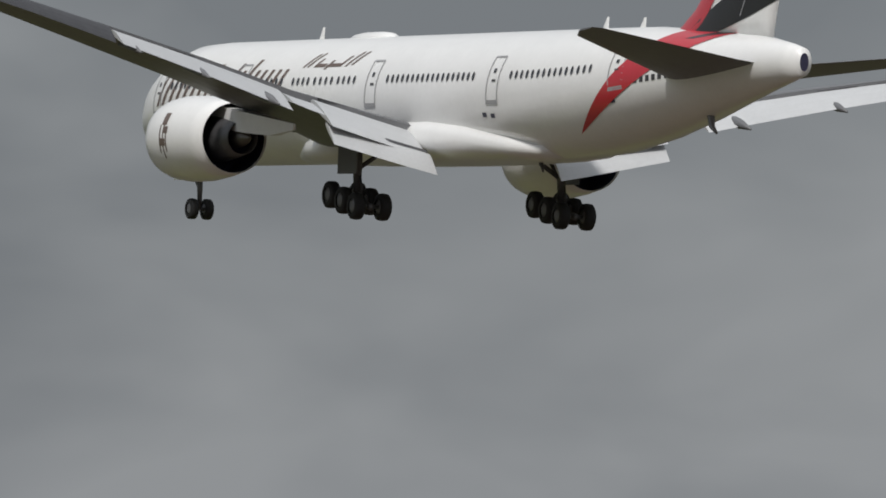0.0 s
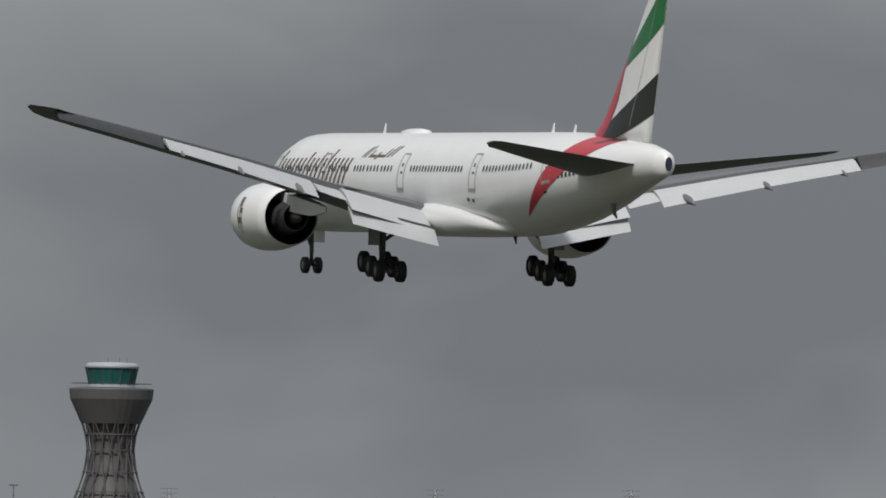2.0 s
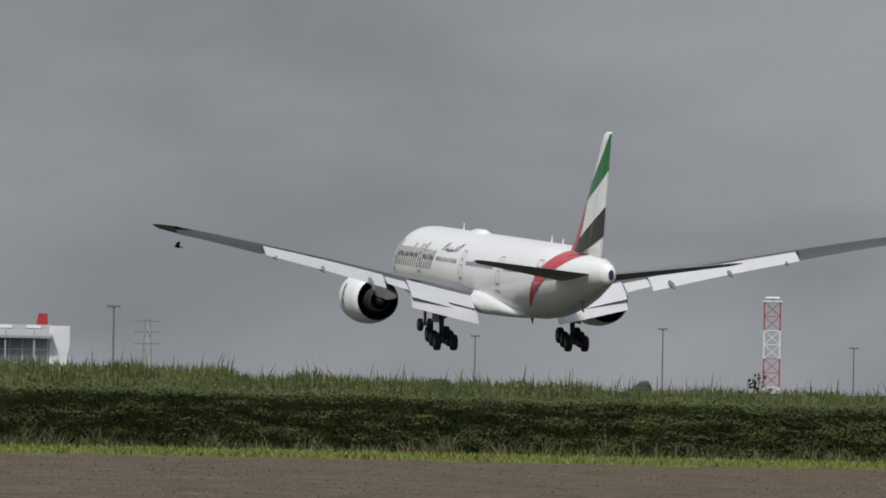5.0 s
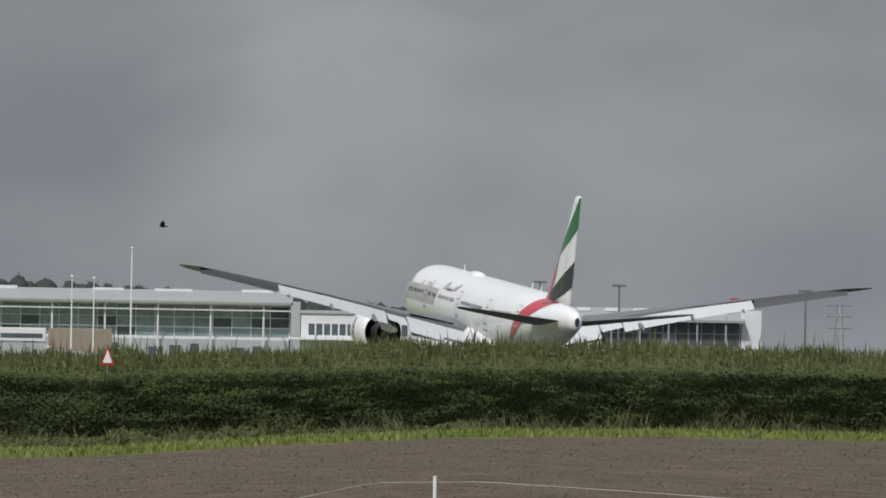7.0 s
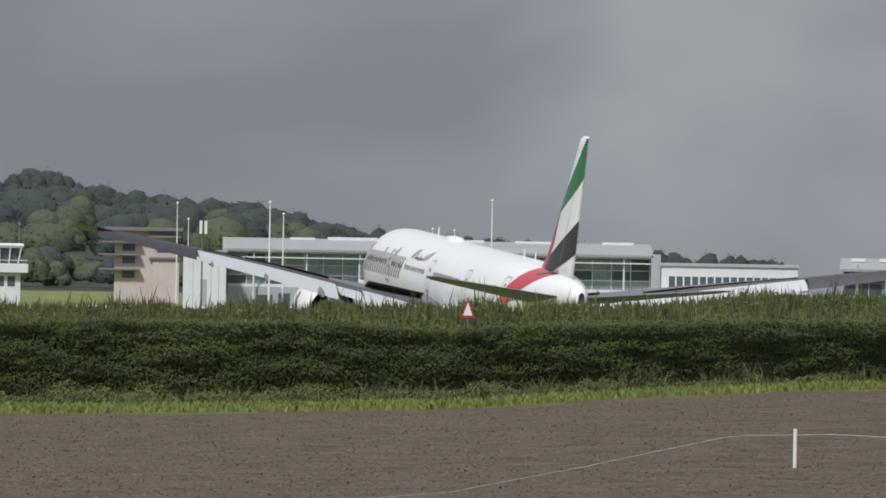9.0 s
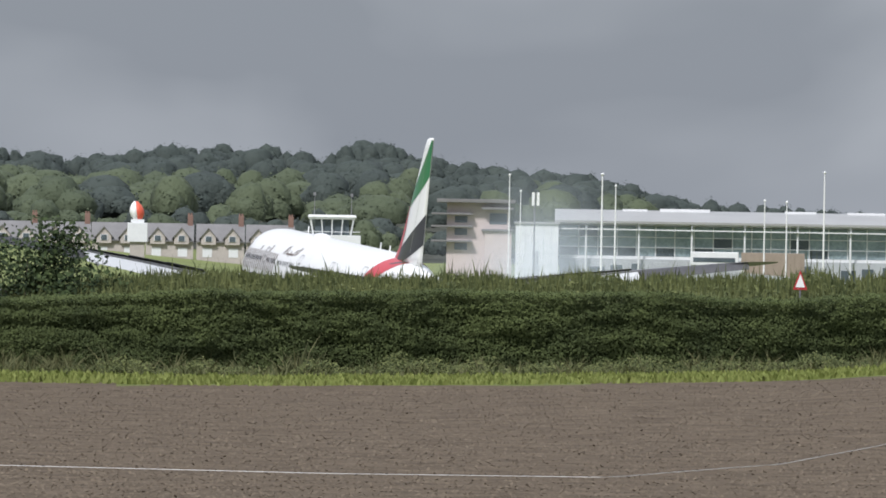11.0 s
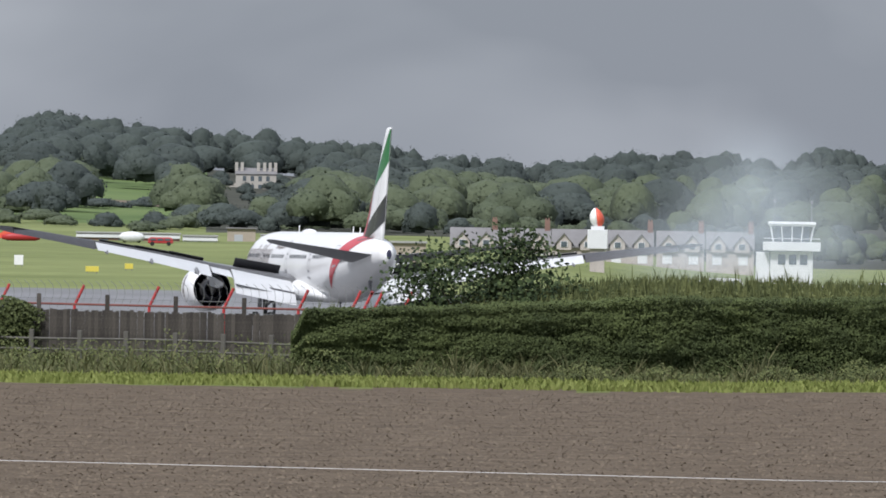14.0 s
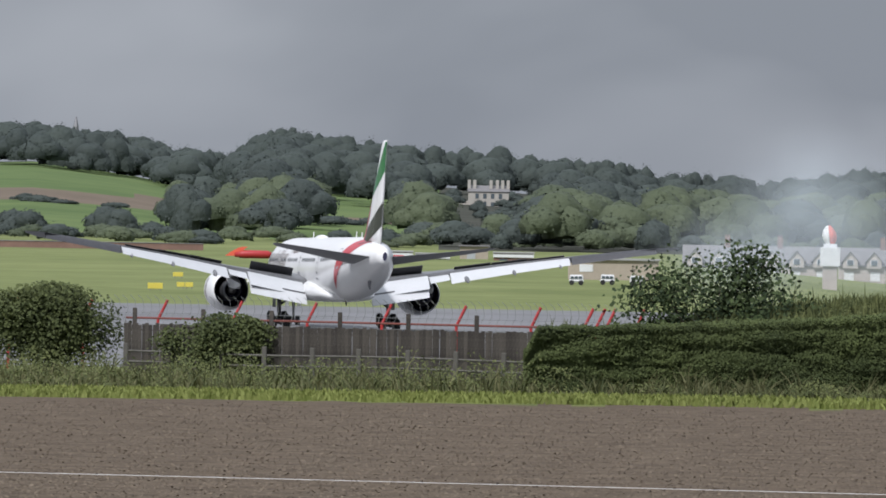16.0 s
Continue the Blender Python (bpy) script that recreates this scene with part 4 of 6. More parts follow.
def clods():
    """Loose lumps on the ploughed field."""
    rng = np.random.default_rng(21)
    pts, size = [], []
    for k in range(120000):
        u = -2500 + 5600 * rng.random()
        d = 235 + (hedge_line(u) * 0.915 - 235) * rng.random() ** 1.2
        pts.append(bearing(u, d, z=land(u, d) + 0.03 + rng.uniform(-0.02, 0.03)))
        size.append(rng.uniform(0.03, 0.11))
    tagged(cloud_mesh("soil_clods", pts, size, M["soil_clod"], 22, 0.5, facing=[(0.0, -0.1, 1.0)], loose=0.18), "brown clods of earth on the ploughed field", "soil", kind="stuff")


M["soil_clod"] = leafy("soil_clod", (0.098, 0.076, 0.054), (0.178, 0.143, 0.104), 0.05, 0.95)
clods()


# ---------------------------------------------------------------- woods and hedgerow trees
def d_at(u, v):
    """How far off the hillside lies under the height angle v."""
    a, b = 2150.0, 3350.0
    for _ in range(18):
        m = (a + b) / 2
        if (land(u, m) - EYE[2]) / m * SCALE < v:
            a = m
        else:
            b = m
    return (a + b) / 2


def make_woods():
    """Broadleaf crowns reaching to the ground: smooth leafy masses with loose clumps of leaves on them."""
    rng = np.random.default_rng(31)
    ball = bmesh.new()
    bmesh.ops.create_icosphere(ball, subdivisions=2, radius=1.0)
    ball.verts.ensure_lookup_table()
    bv = np.array([v.co[:] for v in ball.verts])
    bf = np.array([[v.index for v in f.verts] for f in ball.faces])
    bf = bf[bv[bf][:, :, 2].mean(1) > -0.55]
    ball.free()

    def swelling(p, shift):
        return 1.0 + 0.30 * noise.noise(p * 2.1 + shift) + 0.16 * noise.noise(p * 5.3 + shift)

    masses, clumps, lumps = [], [], 5
    for kind in range(9):
        cs, qs = [], []
        for k in range(lumps):
            a = k * 2.4 + rng.uniform(-0.5, 0.5)
            r = 0.0 if k == 0 else rng.uniform(0.35, 0.62)
            cs.append(np.array([r * math.cos(a), r * math.sin(a), 0.56 if k == 0 else rng.uniform(0.28, 0.52)]))
            w = rng.uniform(0.62, 0.78) if k == 0 else rng.uniform(0.4, 0.6)
            qs.append(np.array([w, w, 0.44 if k == 0 else rng.uniform(0.26, 0.36)]))
        vs, ks = [], []
        for k, (c, q) in enumerate(zip(cs, qs)):
            bump = np.array([swelling(Vector(p), Vector((k * 9.0, kind * 7.0, 0))) for p in bv])
            vs.append(bv * bump[:, None] * q + c)
            way = rng.normal(size=(200, 3))
            way /= np.linalg.norm(way, axis=1, keepdims=True)
            swell = np.array([swelling(Vector(p), Vector((k * 9.0, kind * 7.0, 0))) for p in way])
            at = way * swell[:, None] * q * rng.uniform(0.96, 1.06, (len(way), 1)) + c
            keep = way[:, 2] > -0.45
            for m in range(lumps):
                if m != k:
                    keep &= (((at - cs[m]) / qs[m]) ** 2).sum(1) > 0.85
            ks.append(np.concatenate([at, way], 1)[keep])
        masses.append(np.concatenate(vs))
        clumps.append(np.concatenate(ks))
    mass_faces = np.concatenate([bf + k * len(bv) for k in range(lumps)])
    solid = {"hazed_hill_leaf": [], "hazed_hill_leaf_light": []}
    bunch = {"hazed_hill_leaf": ([], [], []), "hazed_hill_leaf_light": ([], [], [])}

    def tree(u, d, height, wide, mat):
        base = np.array(bearing(u, d, z=land(u, d) - 0.3))
        which = rng.integers(len(masses))
        a = rng.uniform(0, math.tau)
        turn = np.array([[math.cos(a), math.sin(a), 0], [-math.sin(a), math.cos(a), 0], [0, 0, 1]])
        size = np.array([wide, wide, height])
        solid[mat].append((masses[which] * size) @ turn + base)
        p, q = clumps[which][:, :3] * size, clumps[which][:, 3:]
        bunch[mat][0].append(p @ turn + base)
        bunch[mat][1].append(rng.uniform(0.6, 1.4, len(p)) * (0.26 + wide * 0.04))
        bunch[mat][2].append((q @ turn) + np.array([0, -0.15, 0.3]))

    def light_at(u, v):
        return v < 34 and (fractal(u * 0.008, v * 0.03, 8) > 0.05 or -1063 < u < -860 or -570 < u < -440)

    # the wooded ridge
    u = -2900.0
    while u < 1000:
        sky_v = lerp(SKYLINE, u)[0] + 8 + 11 * fractal(u * 0.013, 4)
        z = EYE[2] + 3350 * sky_v / SCALE
        tree(u, 3350 + rng.uniform(-40, 40), max(5, (z - land(u, 3350)) * rng.uniform(0.86, 1.07)), rng.uniform(3.4, 6.6), "hazed_hill_leaf")
        u += rng.uniform(9, 27)
    # the wooded slope below it
    for k in range(720):
        u = rng.uniform(-2900, 700)
        high = lerp(SKYLINE, u)[0] - 64
        edge = max(-12, lerp(WOOD_EDGE, u)[0])
        if edge >= high:
            continue
        v = edge + (high - edge) * rng.random() ** 0.8
        if u > 120 and rng.random() < 0.5:
            continue
        by_manor = -1450 < u < -1262 and v < 80
        tree(u, d_at(u, v), rng.uniform(2.2, 3.6) if by_manor else rng.uniform(8, 12.5), rng.uniform(2.5, 4) if by_manor else rng.uniform(5.5, 9.5), "hazed_hill_leaf_light" if light_at(u, v) else "hazed_hill_leaf")
    # clump of field trees, hedgerows between the fields and along the airfield's edge
    for k in range(34):
        u, v = rng.uniform(-1905, -1665), rng.uniform(4, 36)
        tree(u, d_at(u, v), rng.uniform(6, 11), rng.uniform(4.5, 7.5), "hazed_hill_leaf_light" if rng.random() < 0.45 else "hazed_hill_leaf")
    for k in range(60):
        u = rng.uniform(-2700, -1480)
        top, low, foot = lerp(FIELDS, u)
        if u < -1905 and k % 2:
            tree(u, d_at(u, foot - 10), rng.uniform(3, 6.5), rng.uniform(3, 5.5), "hazed_hill_leaf")
        elif u > -1660:
            tree(u, d_at(u, low + rng.uniform(-4, 4)), rng.uniform(1.2, 2.6), rng.uniform(2.5, 5), "hazed_hill_leaf")
        else:
            tree(u, d_at(u, low), rng.uniform(1.0, 2.0), rng.uniform(2.5, 4.5), "hazed_hill_leaf")
    u = -2600.0
    while u < 120:
        if u > -1500 or rng.random() < 0.7:
            tree(u, rng.uniform(2130, 2260), rng.uniform(4.5, 9) * (1.1 if -700 < u < -250 else 0.75 if u > -1480 else 0.42), rng.uniform(3, 6), "hazed_hill_leaf_light" if rng.random() < 0.6 else "hazed_hill_leaf")
        u += rng.uniform(16, 44)
    # a dark clump behind the houses
    for u in (-592, -570, -548, -525, -505):
        tree(u, 2110, rng.uniform(6.5, 8), rng.uniform(3.2, 4.2), "hazed_hill_leaf")
    # far tree lines on the flat side
    u = 700.0
    while u < 7500:
        tree(u, rng.uniform(3700, 4300), rng.uniform(1.5, 4) + (3 if fractal(u * 0.004, 2) > 0.35 else 0), rng.uniform(5, 9), "hazed_hill_leaf")
        u += rng.uniform(20, 46)
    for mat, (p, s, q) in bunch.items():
        name = "woodland" if mat == "hazed_hill_leaf" else "hillside_trees"
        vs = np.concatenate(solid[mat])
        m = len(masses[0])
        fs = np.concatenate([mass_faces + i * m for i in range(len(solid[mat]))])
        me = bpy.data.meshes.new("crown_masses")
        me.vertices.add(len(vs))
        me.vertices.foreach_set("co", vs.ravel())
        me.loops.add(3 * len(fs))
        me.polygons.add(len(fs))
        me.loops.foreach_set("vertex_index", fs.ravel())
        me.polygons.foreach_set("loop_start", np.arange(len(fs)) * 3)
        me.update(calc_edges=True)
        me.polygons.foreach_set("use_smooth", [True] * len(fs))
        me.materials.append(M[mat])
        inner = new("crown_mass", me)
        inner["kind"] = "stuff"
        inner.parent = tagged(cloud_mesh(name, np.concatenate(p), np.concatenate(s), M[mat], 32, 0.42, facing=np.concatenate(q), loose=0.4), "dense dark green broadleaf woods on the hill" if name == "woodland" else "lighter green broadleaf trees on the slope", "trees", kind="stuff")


make_woods()


def make_bush(name, u, back, height, wide, leaves, size, mat, label, category, seed, sprig=0.0):
    rng = np.random.default_rng(seed)
    d = (fence_line(u) if u < -1300 else hedge_line(u)) + back
    base = bearing(u, d, z=land(u, d))
    bush = thing(name, Matrix.Translation(base), label, category)
    bm = bmesh.new()
    tips = []
    for k in range(11):
        a = rng.uniform(0, math.tau)
        r = wide * rng.uniform(0.3, 0.95)
        top = Vector((r * math.cos(a), 0.4 * r * math.sin(a), height * (1 - 0.45 * (r / wide) ** 2) * rng.uniform(0.72, 1.07)))
        mid = Vector((top.x * 0.4, top.y * 0.4, top.z * 0.5))
        tube(bm, [(0.1 * math.cos(a), 0.1 * math.sin(a), -0.1), mid, top], [0.07, 0.045, 0.012], 5)
        tips += [mid, (mid + top) / 2, top, top * 0.85 + mid * 0.15]
    part("trunk", bm, M["bark"], bush)
    pts = []
    for k in range(leaves):
        t = tips[rng.integers(len(tips))]
        spread = (0.55 - 0.25 * t.z / height) * wide * 0.42
        p = np.array(t) + rng.normal(size=3) * spread * np.array([1, 0.7, 0.75])
        if 0.05 < p[2] < height * (1.03 - 0.5 * (p[0] / (wide * 1.3)) ** 2) + sprig * rng.random():
            pts.append(p)
    cloud_mesh("crown", pts, rng.uniform(0.7, 1.3, len(pts)) * size, mat, seed + 1, 0.36, bush, facing=np.array(pts) * np.array([0.5, 0.9, 0.0]) / wide + np.array([0, -0.35, 0.45]), loose=0.5)
    return bush


make_bush("elder_bush", -946, 5.0, 6.2, 4.2, 7000, 0.2, M["bush_leaf"], "dark elder bush standing up out of the hedge", "bush", 41, 0.3)
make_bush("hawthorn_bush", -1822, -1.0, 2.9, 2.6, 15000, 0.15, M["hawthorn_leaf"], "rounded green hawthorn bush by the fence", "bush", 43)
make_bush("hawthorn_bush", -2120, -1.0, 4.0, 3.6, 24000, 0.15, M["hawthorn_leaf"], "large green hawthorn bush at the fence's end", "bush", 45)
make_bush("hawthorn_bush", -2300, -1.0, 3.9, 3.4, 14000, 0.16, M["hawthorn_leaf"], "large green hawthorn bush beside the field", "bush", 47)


for k, (u, h, w) in enumerate(((3288, 4.25, 0.5), (3318, 4.15, 0.45), (3350, 4.4, 0.8), (3376, 4.3, 0.5), (3052, 4.5, 0.6), (4380, 4.1, 0.7), (4650, 4.05, 1.0), (2790, 4.4, 1.1))):
    make_bush("scrub_bush", u, 11.0, h, w, 420, 0.22, M["bush_leaf"], "small dark scrub bush behind the bank", "bush", 60 + 2 * k, 0.35)


# ---------------------------------------------------------------- fences
def make_board_fence():
    u0, u1 = -1990, -1262
    fence = thing("board_fence", Matrix(), "weathered grey upright board fence with dark posts", "fence")
    tables = {}
    rng = random.Random(5)
    for w in range(3):
        bm = boxed(-0.078, 0.078, -0.012, 0.012, 0.0, 2.35 + 0.03 * w, bevel=0.006)
        me = bpy.data.meshes.new("board")
        bm.to_mesh(me)
        bm.free()
        me.materials.append(M["old_wood"])
        tables[w] = me
    u = u0
    while u < u1:
        p = along_fence(u, 1.0)
        b = new("board", tables[rng.randrange(3)])
        b.parent = fence
        b.matrix_basis = Matrix.Translation(p) @ pose(0, 0, rng.uniform(-0.03, 0.03), 0, rng.uniform(-0.6, 0.6), rng.uniform(-4, 4) - math.degrees(u / SCALE))
        u += 6.2
    for u in range(-1975, -1262, 121):
        p = along_fence(u, 1.15)
        o = part("post", boxed(-0.09, 0.09, -0.08, 0.08, 0, 3.05, bevel=0.015), M["old_wood"], fence, "dark timber post")
        o.matrix_basis = Matrix.Translation(p)
    for z in (0.6, 2.1):
        part("rail", tubed([along_fence(u, 1.1) + Vector((0, 0, z)) for u in range(u0, u1 + 1, 52)], 0.05, 4), M["old_wood"], fence)
    part("top_rail", tubed([along_fence(u, 1.2) + Vector((0, 0, 2.62)) for u in range(u0, u1 + 1, 52)], 0.045, 6), M["signal_rust"], fence, "rust-red top rail")


M["signal_rust"] = material("signal_rust", (0.16, 0.05, 0.04), 0.8, vary=0.2, scale=1)
make_board_fence()


def make_rail_fence():
    fence = thing("post_and_rail_fence", Matrix(), "grey wooden post and rail fence before the boards", "fence")
    for u in (-1990, -1905, -1820, -1745, -1660, -1578, -1491, -1406, -1321, -1226, -1083):
        p = along_fence(u, -1.6)
        h = 1.55 if u not in (-1226, -1083) else 1.85
        o = part("post", boxed(-0.1, 0.1, -0.08, 0.08, 0, h, bevel=0.02), M["post_wood"], fence)
        o.matrix_basis = Matrix.Translation(p)
    for z in (0.75, 1.2):
        part("rail", tubed([along_fence(u, -1.5) + Vector((0, 0, z + 0.03 * math.sin(u))) for u in range(-1990, -1082, 70)], 0.055, 5), M["post_wood"], fence)


make_rail_fence()


def make_security_fence():
    fence = thing("perimeter_fence", Matrix(), "wire mesh perimeter fence on cranked red posts", "fence")
    rows = list(range(-2330, -1080, 132))
    for u in rows + [-1181, -1160, -1090]:
        d = fence_line(u) + 26
        p = bearing(u, d, z=land(u, d))
        o = part("post", tubed([(0, 0, -0.2), (0, 0, 2.4), (0.42, 0, 3.3)], 0.07, 6), M["signal_red"], fence, "cranked red post")
        o.matrix_basis = Matrix.Translation(p)
    at = lambda u, z, dx=0.0: bearing(u, fence_line(u) + 26, z=land(u, fence_line(u) + 26) + z) + Vector((dx, 0, 0))
    for z in (1.7, 2.2, 2.7):
        part("wire", tubed([at(u, z) for u in range(-2330, -1080, 50)], 0.014, 4), M["wire"], fence)
    bm = bmesh.new()
    for k, u in enumerate(range(-2330, -1080, 14)):
        tube(bm, [at(u, 1.2), at(u, 2.4), at(u, 2.9, 0.18), at(u, 3.3, 0.12), at(u, 3.5, -0.1)], 0.013, 4)
    part("mesh_panel", bm, M["wire"], fence)["kind"] = "stuff"


make_security_fence()


def make_rope():
    table = [(-2600, 244), (-400, 234), (100, 235), (400, 252), (650, 285), (900, 322), (1100, 324), (1700, 306), (2600, 300)]
    fence = thing("electric_fence", Matrix(), "white tape fence across the ploughed field on thin posts", "fence")
    at = lambda u, z: bearing(u, lerp(table, u)[0], z=z + land(u, lerp(table, u)[0]))
    part("tape", tubed([at(u, 0.95) for u in range(-2600, 2601, 40)], 0.007, 4), M["pole_white"], fence, "white fence tape")
    for u in (-2500, 1010, 2500):
        o = part("post", tubed([(0, 0, -0.1), (0, 0, 1.12)], 0.055, 8), M["pole_white"], fence, "white post")
        o.location = at(u, 0)


make_rope()

# ---------------------------------------------------------------- buildings
def site(u, d, z=None):
    """A frame on the ground at a bearing: x to the side, y away from the road, z up."""
    p = bearing(u, d, z=land(u, d) if z is None else z)
    return Matrix.Translation(p) @ pose(0, 0, 0, 0, 0, -math.degrees(u / SCALE))


def block(name, parent, mat, x0, x1, y0, y1, z0, z1, label="", bevel=0.03):
    return part(name, boxed(x0, x1, y0, y1, z0, z1, bevel=bevel), mat, parent, label)


def rise(d, v, u):
    """Height above the ground at bearing u, d metres off, seen under the angle v."""
    return EYE[2] + d * v / SCALE - land(u, d)


def make_terminal():
    u, d = 0, 1800
    k = d / SCALE
    t = thing("terminal_building", site(u, d), "long white airport terminal with glazed front and curved metal roof", "building")
    z = lambda v: rise(d, v, u)
    w = 748 * k
    block("wall", t, M["white_wall"], 0, w, 0.6, 28, -3, z(30), "white wall")
    block("base_wall", t, M["grey_panel"], 0.1, w - 0.1, -1.2, 0.5, -3, z(-43))
    for i in range(19):
        x = 1.5 + (w - 4) * i / 19
        block("ground_floor_bay", t, M["dark_glazing"] if i % 4 else M["grey_panel"], x, x + 1.4 + (i * 5 % 3) * 0.5, -1.28, -1.19, 0.1, z(-48 - (i * 7 % 4) * 3))
    block("fascia", t, M["white_wall"], -0.6, w + 0.3, -1.6, 0.5, z(17), z(23), "white fascia")
    block("sill_band", t, M["white_wall"], 0, w, -0.6, 0.5, z(-43), z(-38))
    # bowed roof
    rings = []
    for x in (-0.8, w * 0.33, w * 0.66, w + 0.4):
        ring = [(x, y, z(24) + (z(44) - z(24)) * math.sin(math.pi * min(1, (y + 3.0) / 30))) for y in (-3.0, -1, 2, 6, 11, 16, 21, 26, 29)]
        rings.append(ring + [(p[0], p[1], p[2] - 0.35) for p in ring[::-1]])
    part("roof", loft(bmesh.new(), rings), M["roof_metal"], t, "curved light metal roof")
    for x, l, h in ((16, 8, 1.0), (10, 4, 0.6), (36, 5, 0.7), (46, 6, 0.6), (60, 5, 0.8)):
        block("roof_plant", t, M["white_wall"], x, x + l, 8, 12, z(38), z(43) + 0.35 * h, "white roof plant box")
    # window panes in bays; the paler ones have sky reflection in their colour
    bays = 22
    rng = random.Random(3)
    for i in range(bays):
        x0, x1 = w * i / bays + 0.08, w * (i + 1) / bays - 0.08
        for j, (v0, v1) in enumerate(((-38, -22), (-22, -4), (-4, 16))):
            m = M["dark_glazing"] if rng.random() < (0.3 if j < 2 else 0.12) else M["sky_pale_glazing"]
            part("window_pane", boxed(x0, x1, 0.1, 0.3, z(v0) + 0.06, z(v1) - 0.06), m, t)
        block("mullion", t, M["white_wall"], x1, x1 + 0.16, -0.15, 0.3, z(-38), z(17))
    for v in (-22, -4):
        block("transom", t, M["white_wall"], 0, w, -0.05, 0.3, z(v) - 0.07, z(v) + 0.07)
    for i in range(8):
        x = w * (i + 0.5) / 8
        part("column", tubed([(x, -2.2, -1), (x, -2.2, z(22))], 0.16, 8), M["white_wall"], t, "white column")
    part("brise_soleil", boxed(-0.5, w + 0.2, -2.9, -2.4, z(8), z(10)), M["white_wall"], t, "white sunshade bar")
    block("end_fin", t, M["grey_panel"], w + 0.1, w + 1.6, -3.0, 20, -2, z(26), "grey end wall")


def make_block(name, u0, u1, d, vtop, mat, label, depth=18, vbase=None):
    k = d / SCALE
    um = (u0 + u1) / 2
    t = thing(name, site(um, d), label, "building")
    h = rise(d, vtop, um)
    w = (u1 - u0) * k / 2
    block("wall", t, mat, -w, w, 0, depth, -3, h)
    return t, w, h, (lambda v: rise(d, v, um)), k


def make_annexes():
    t, w, h, z, k = make_block("terminal_annex", -78, -2, 1790, 16, M["white_wall"], "plain white block at the end of the terminal")
    block("parapet", t, M["roof_metal"], -w - 0.2, w + 0.2, -0.3, 18.2, h, h + 0.35)
    block("service_door", t, M["grey_panel"], -w * 0.2, w * 0.1, -0.08, 0.02, -1, z(-32), "grey service door")
    for x in (-0.55, 0.3, 0.65):
        block("panel_joint", t, M["grey_panel"], w * x, w * x + 0.08, -0.03, 0.02, -1, h - 0.3)
    # second pier with a ribbon of windows
    t, w, h, z, k = make_block("gate_pier", 768, 1010, 1780, 6, M["white_wall"], "low white gate pier with a ribbon of windows")
    for i in range(16):
        x0 = -w + 1.2 + (2 * w - 2.0) * i / 16
        block("window_pane", t, M["dark_glazing"], x0, x0 + (2 * w - 2.0) / 16 - 0.25, -0.06, 0.03, z(-32), z(-12))
    block("parapet", t, M["grey_panel"], -w - 0.2, w + 0.2, -0.3, 18.2, h, h + 0.5)
    block("canopy", t, M["white_wall"], -w - 2, w + 2, -2.2, -0.1, z(-41), z(-37))
    # departures hall: grey metal roof over a glazed front
    u, d = 1400, 1900
    t, w, h, z, k = make_block("departures_hall", 1090, 1545, d, 6, M["grey_panel"], "long grey airport hall with ribbed metal roof and glazed front", 34)
    rings = []
    for x in (-w - 0.6, -w / 3, w / 3, w + 0.6):
        ring = [(x, y, z(6) + (z(26) - z(6)) * math.sin(math.pi / 2 * min(1, (y + 2.5) / 20))) for y in (-2.5, 0, 4, 9, 14, 20, 30, 36)]
        rings.append(ring + [(p[0], p[1], p[2] - 0.4) for p in ring[::-1]])
    part("roof", loft(bmesh.new(), rings), M["roof_metal"], t, "light grey ribbed metal roof")
    for i in range(20):
        x = -w + 2 * w * i / 20
        for j, (v0, v1) in enumerate(((-60, -42), (-40, -19), (-17, 3))):
            block("window_pane", t, M["sky_pale_glazing"] if j == 0 or (i * 7 + j * 3) % 11 == 2 else M["dark_glazing"], x + 0.15, x + 2 * w / 20 - 0.15, -0.06, 0.04, z(v0), z(v1))
    for i in range(9):
        x = -w + 2 * w * (i + 0.5) / 9
        block("rooflight", t, M["white_wall"], x - 1.2, x + 1.2, 6, 8, z(19), z(25), "white rooflight")
        part("column", tubed([(x, -2, -2), (x, -2, z(14))], 0.14, 8), M["grey_panel"], t)
    block("end_tower", t, M["white_wall"], w + 0.2, w + 3.6, 0, 14, -3, z(24), "white stair tower")


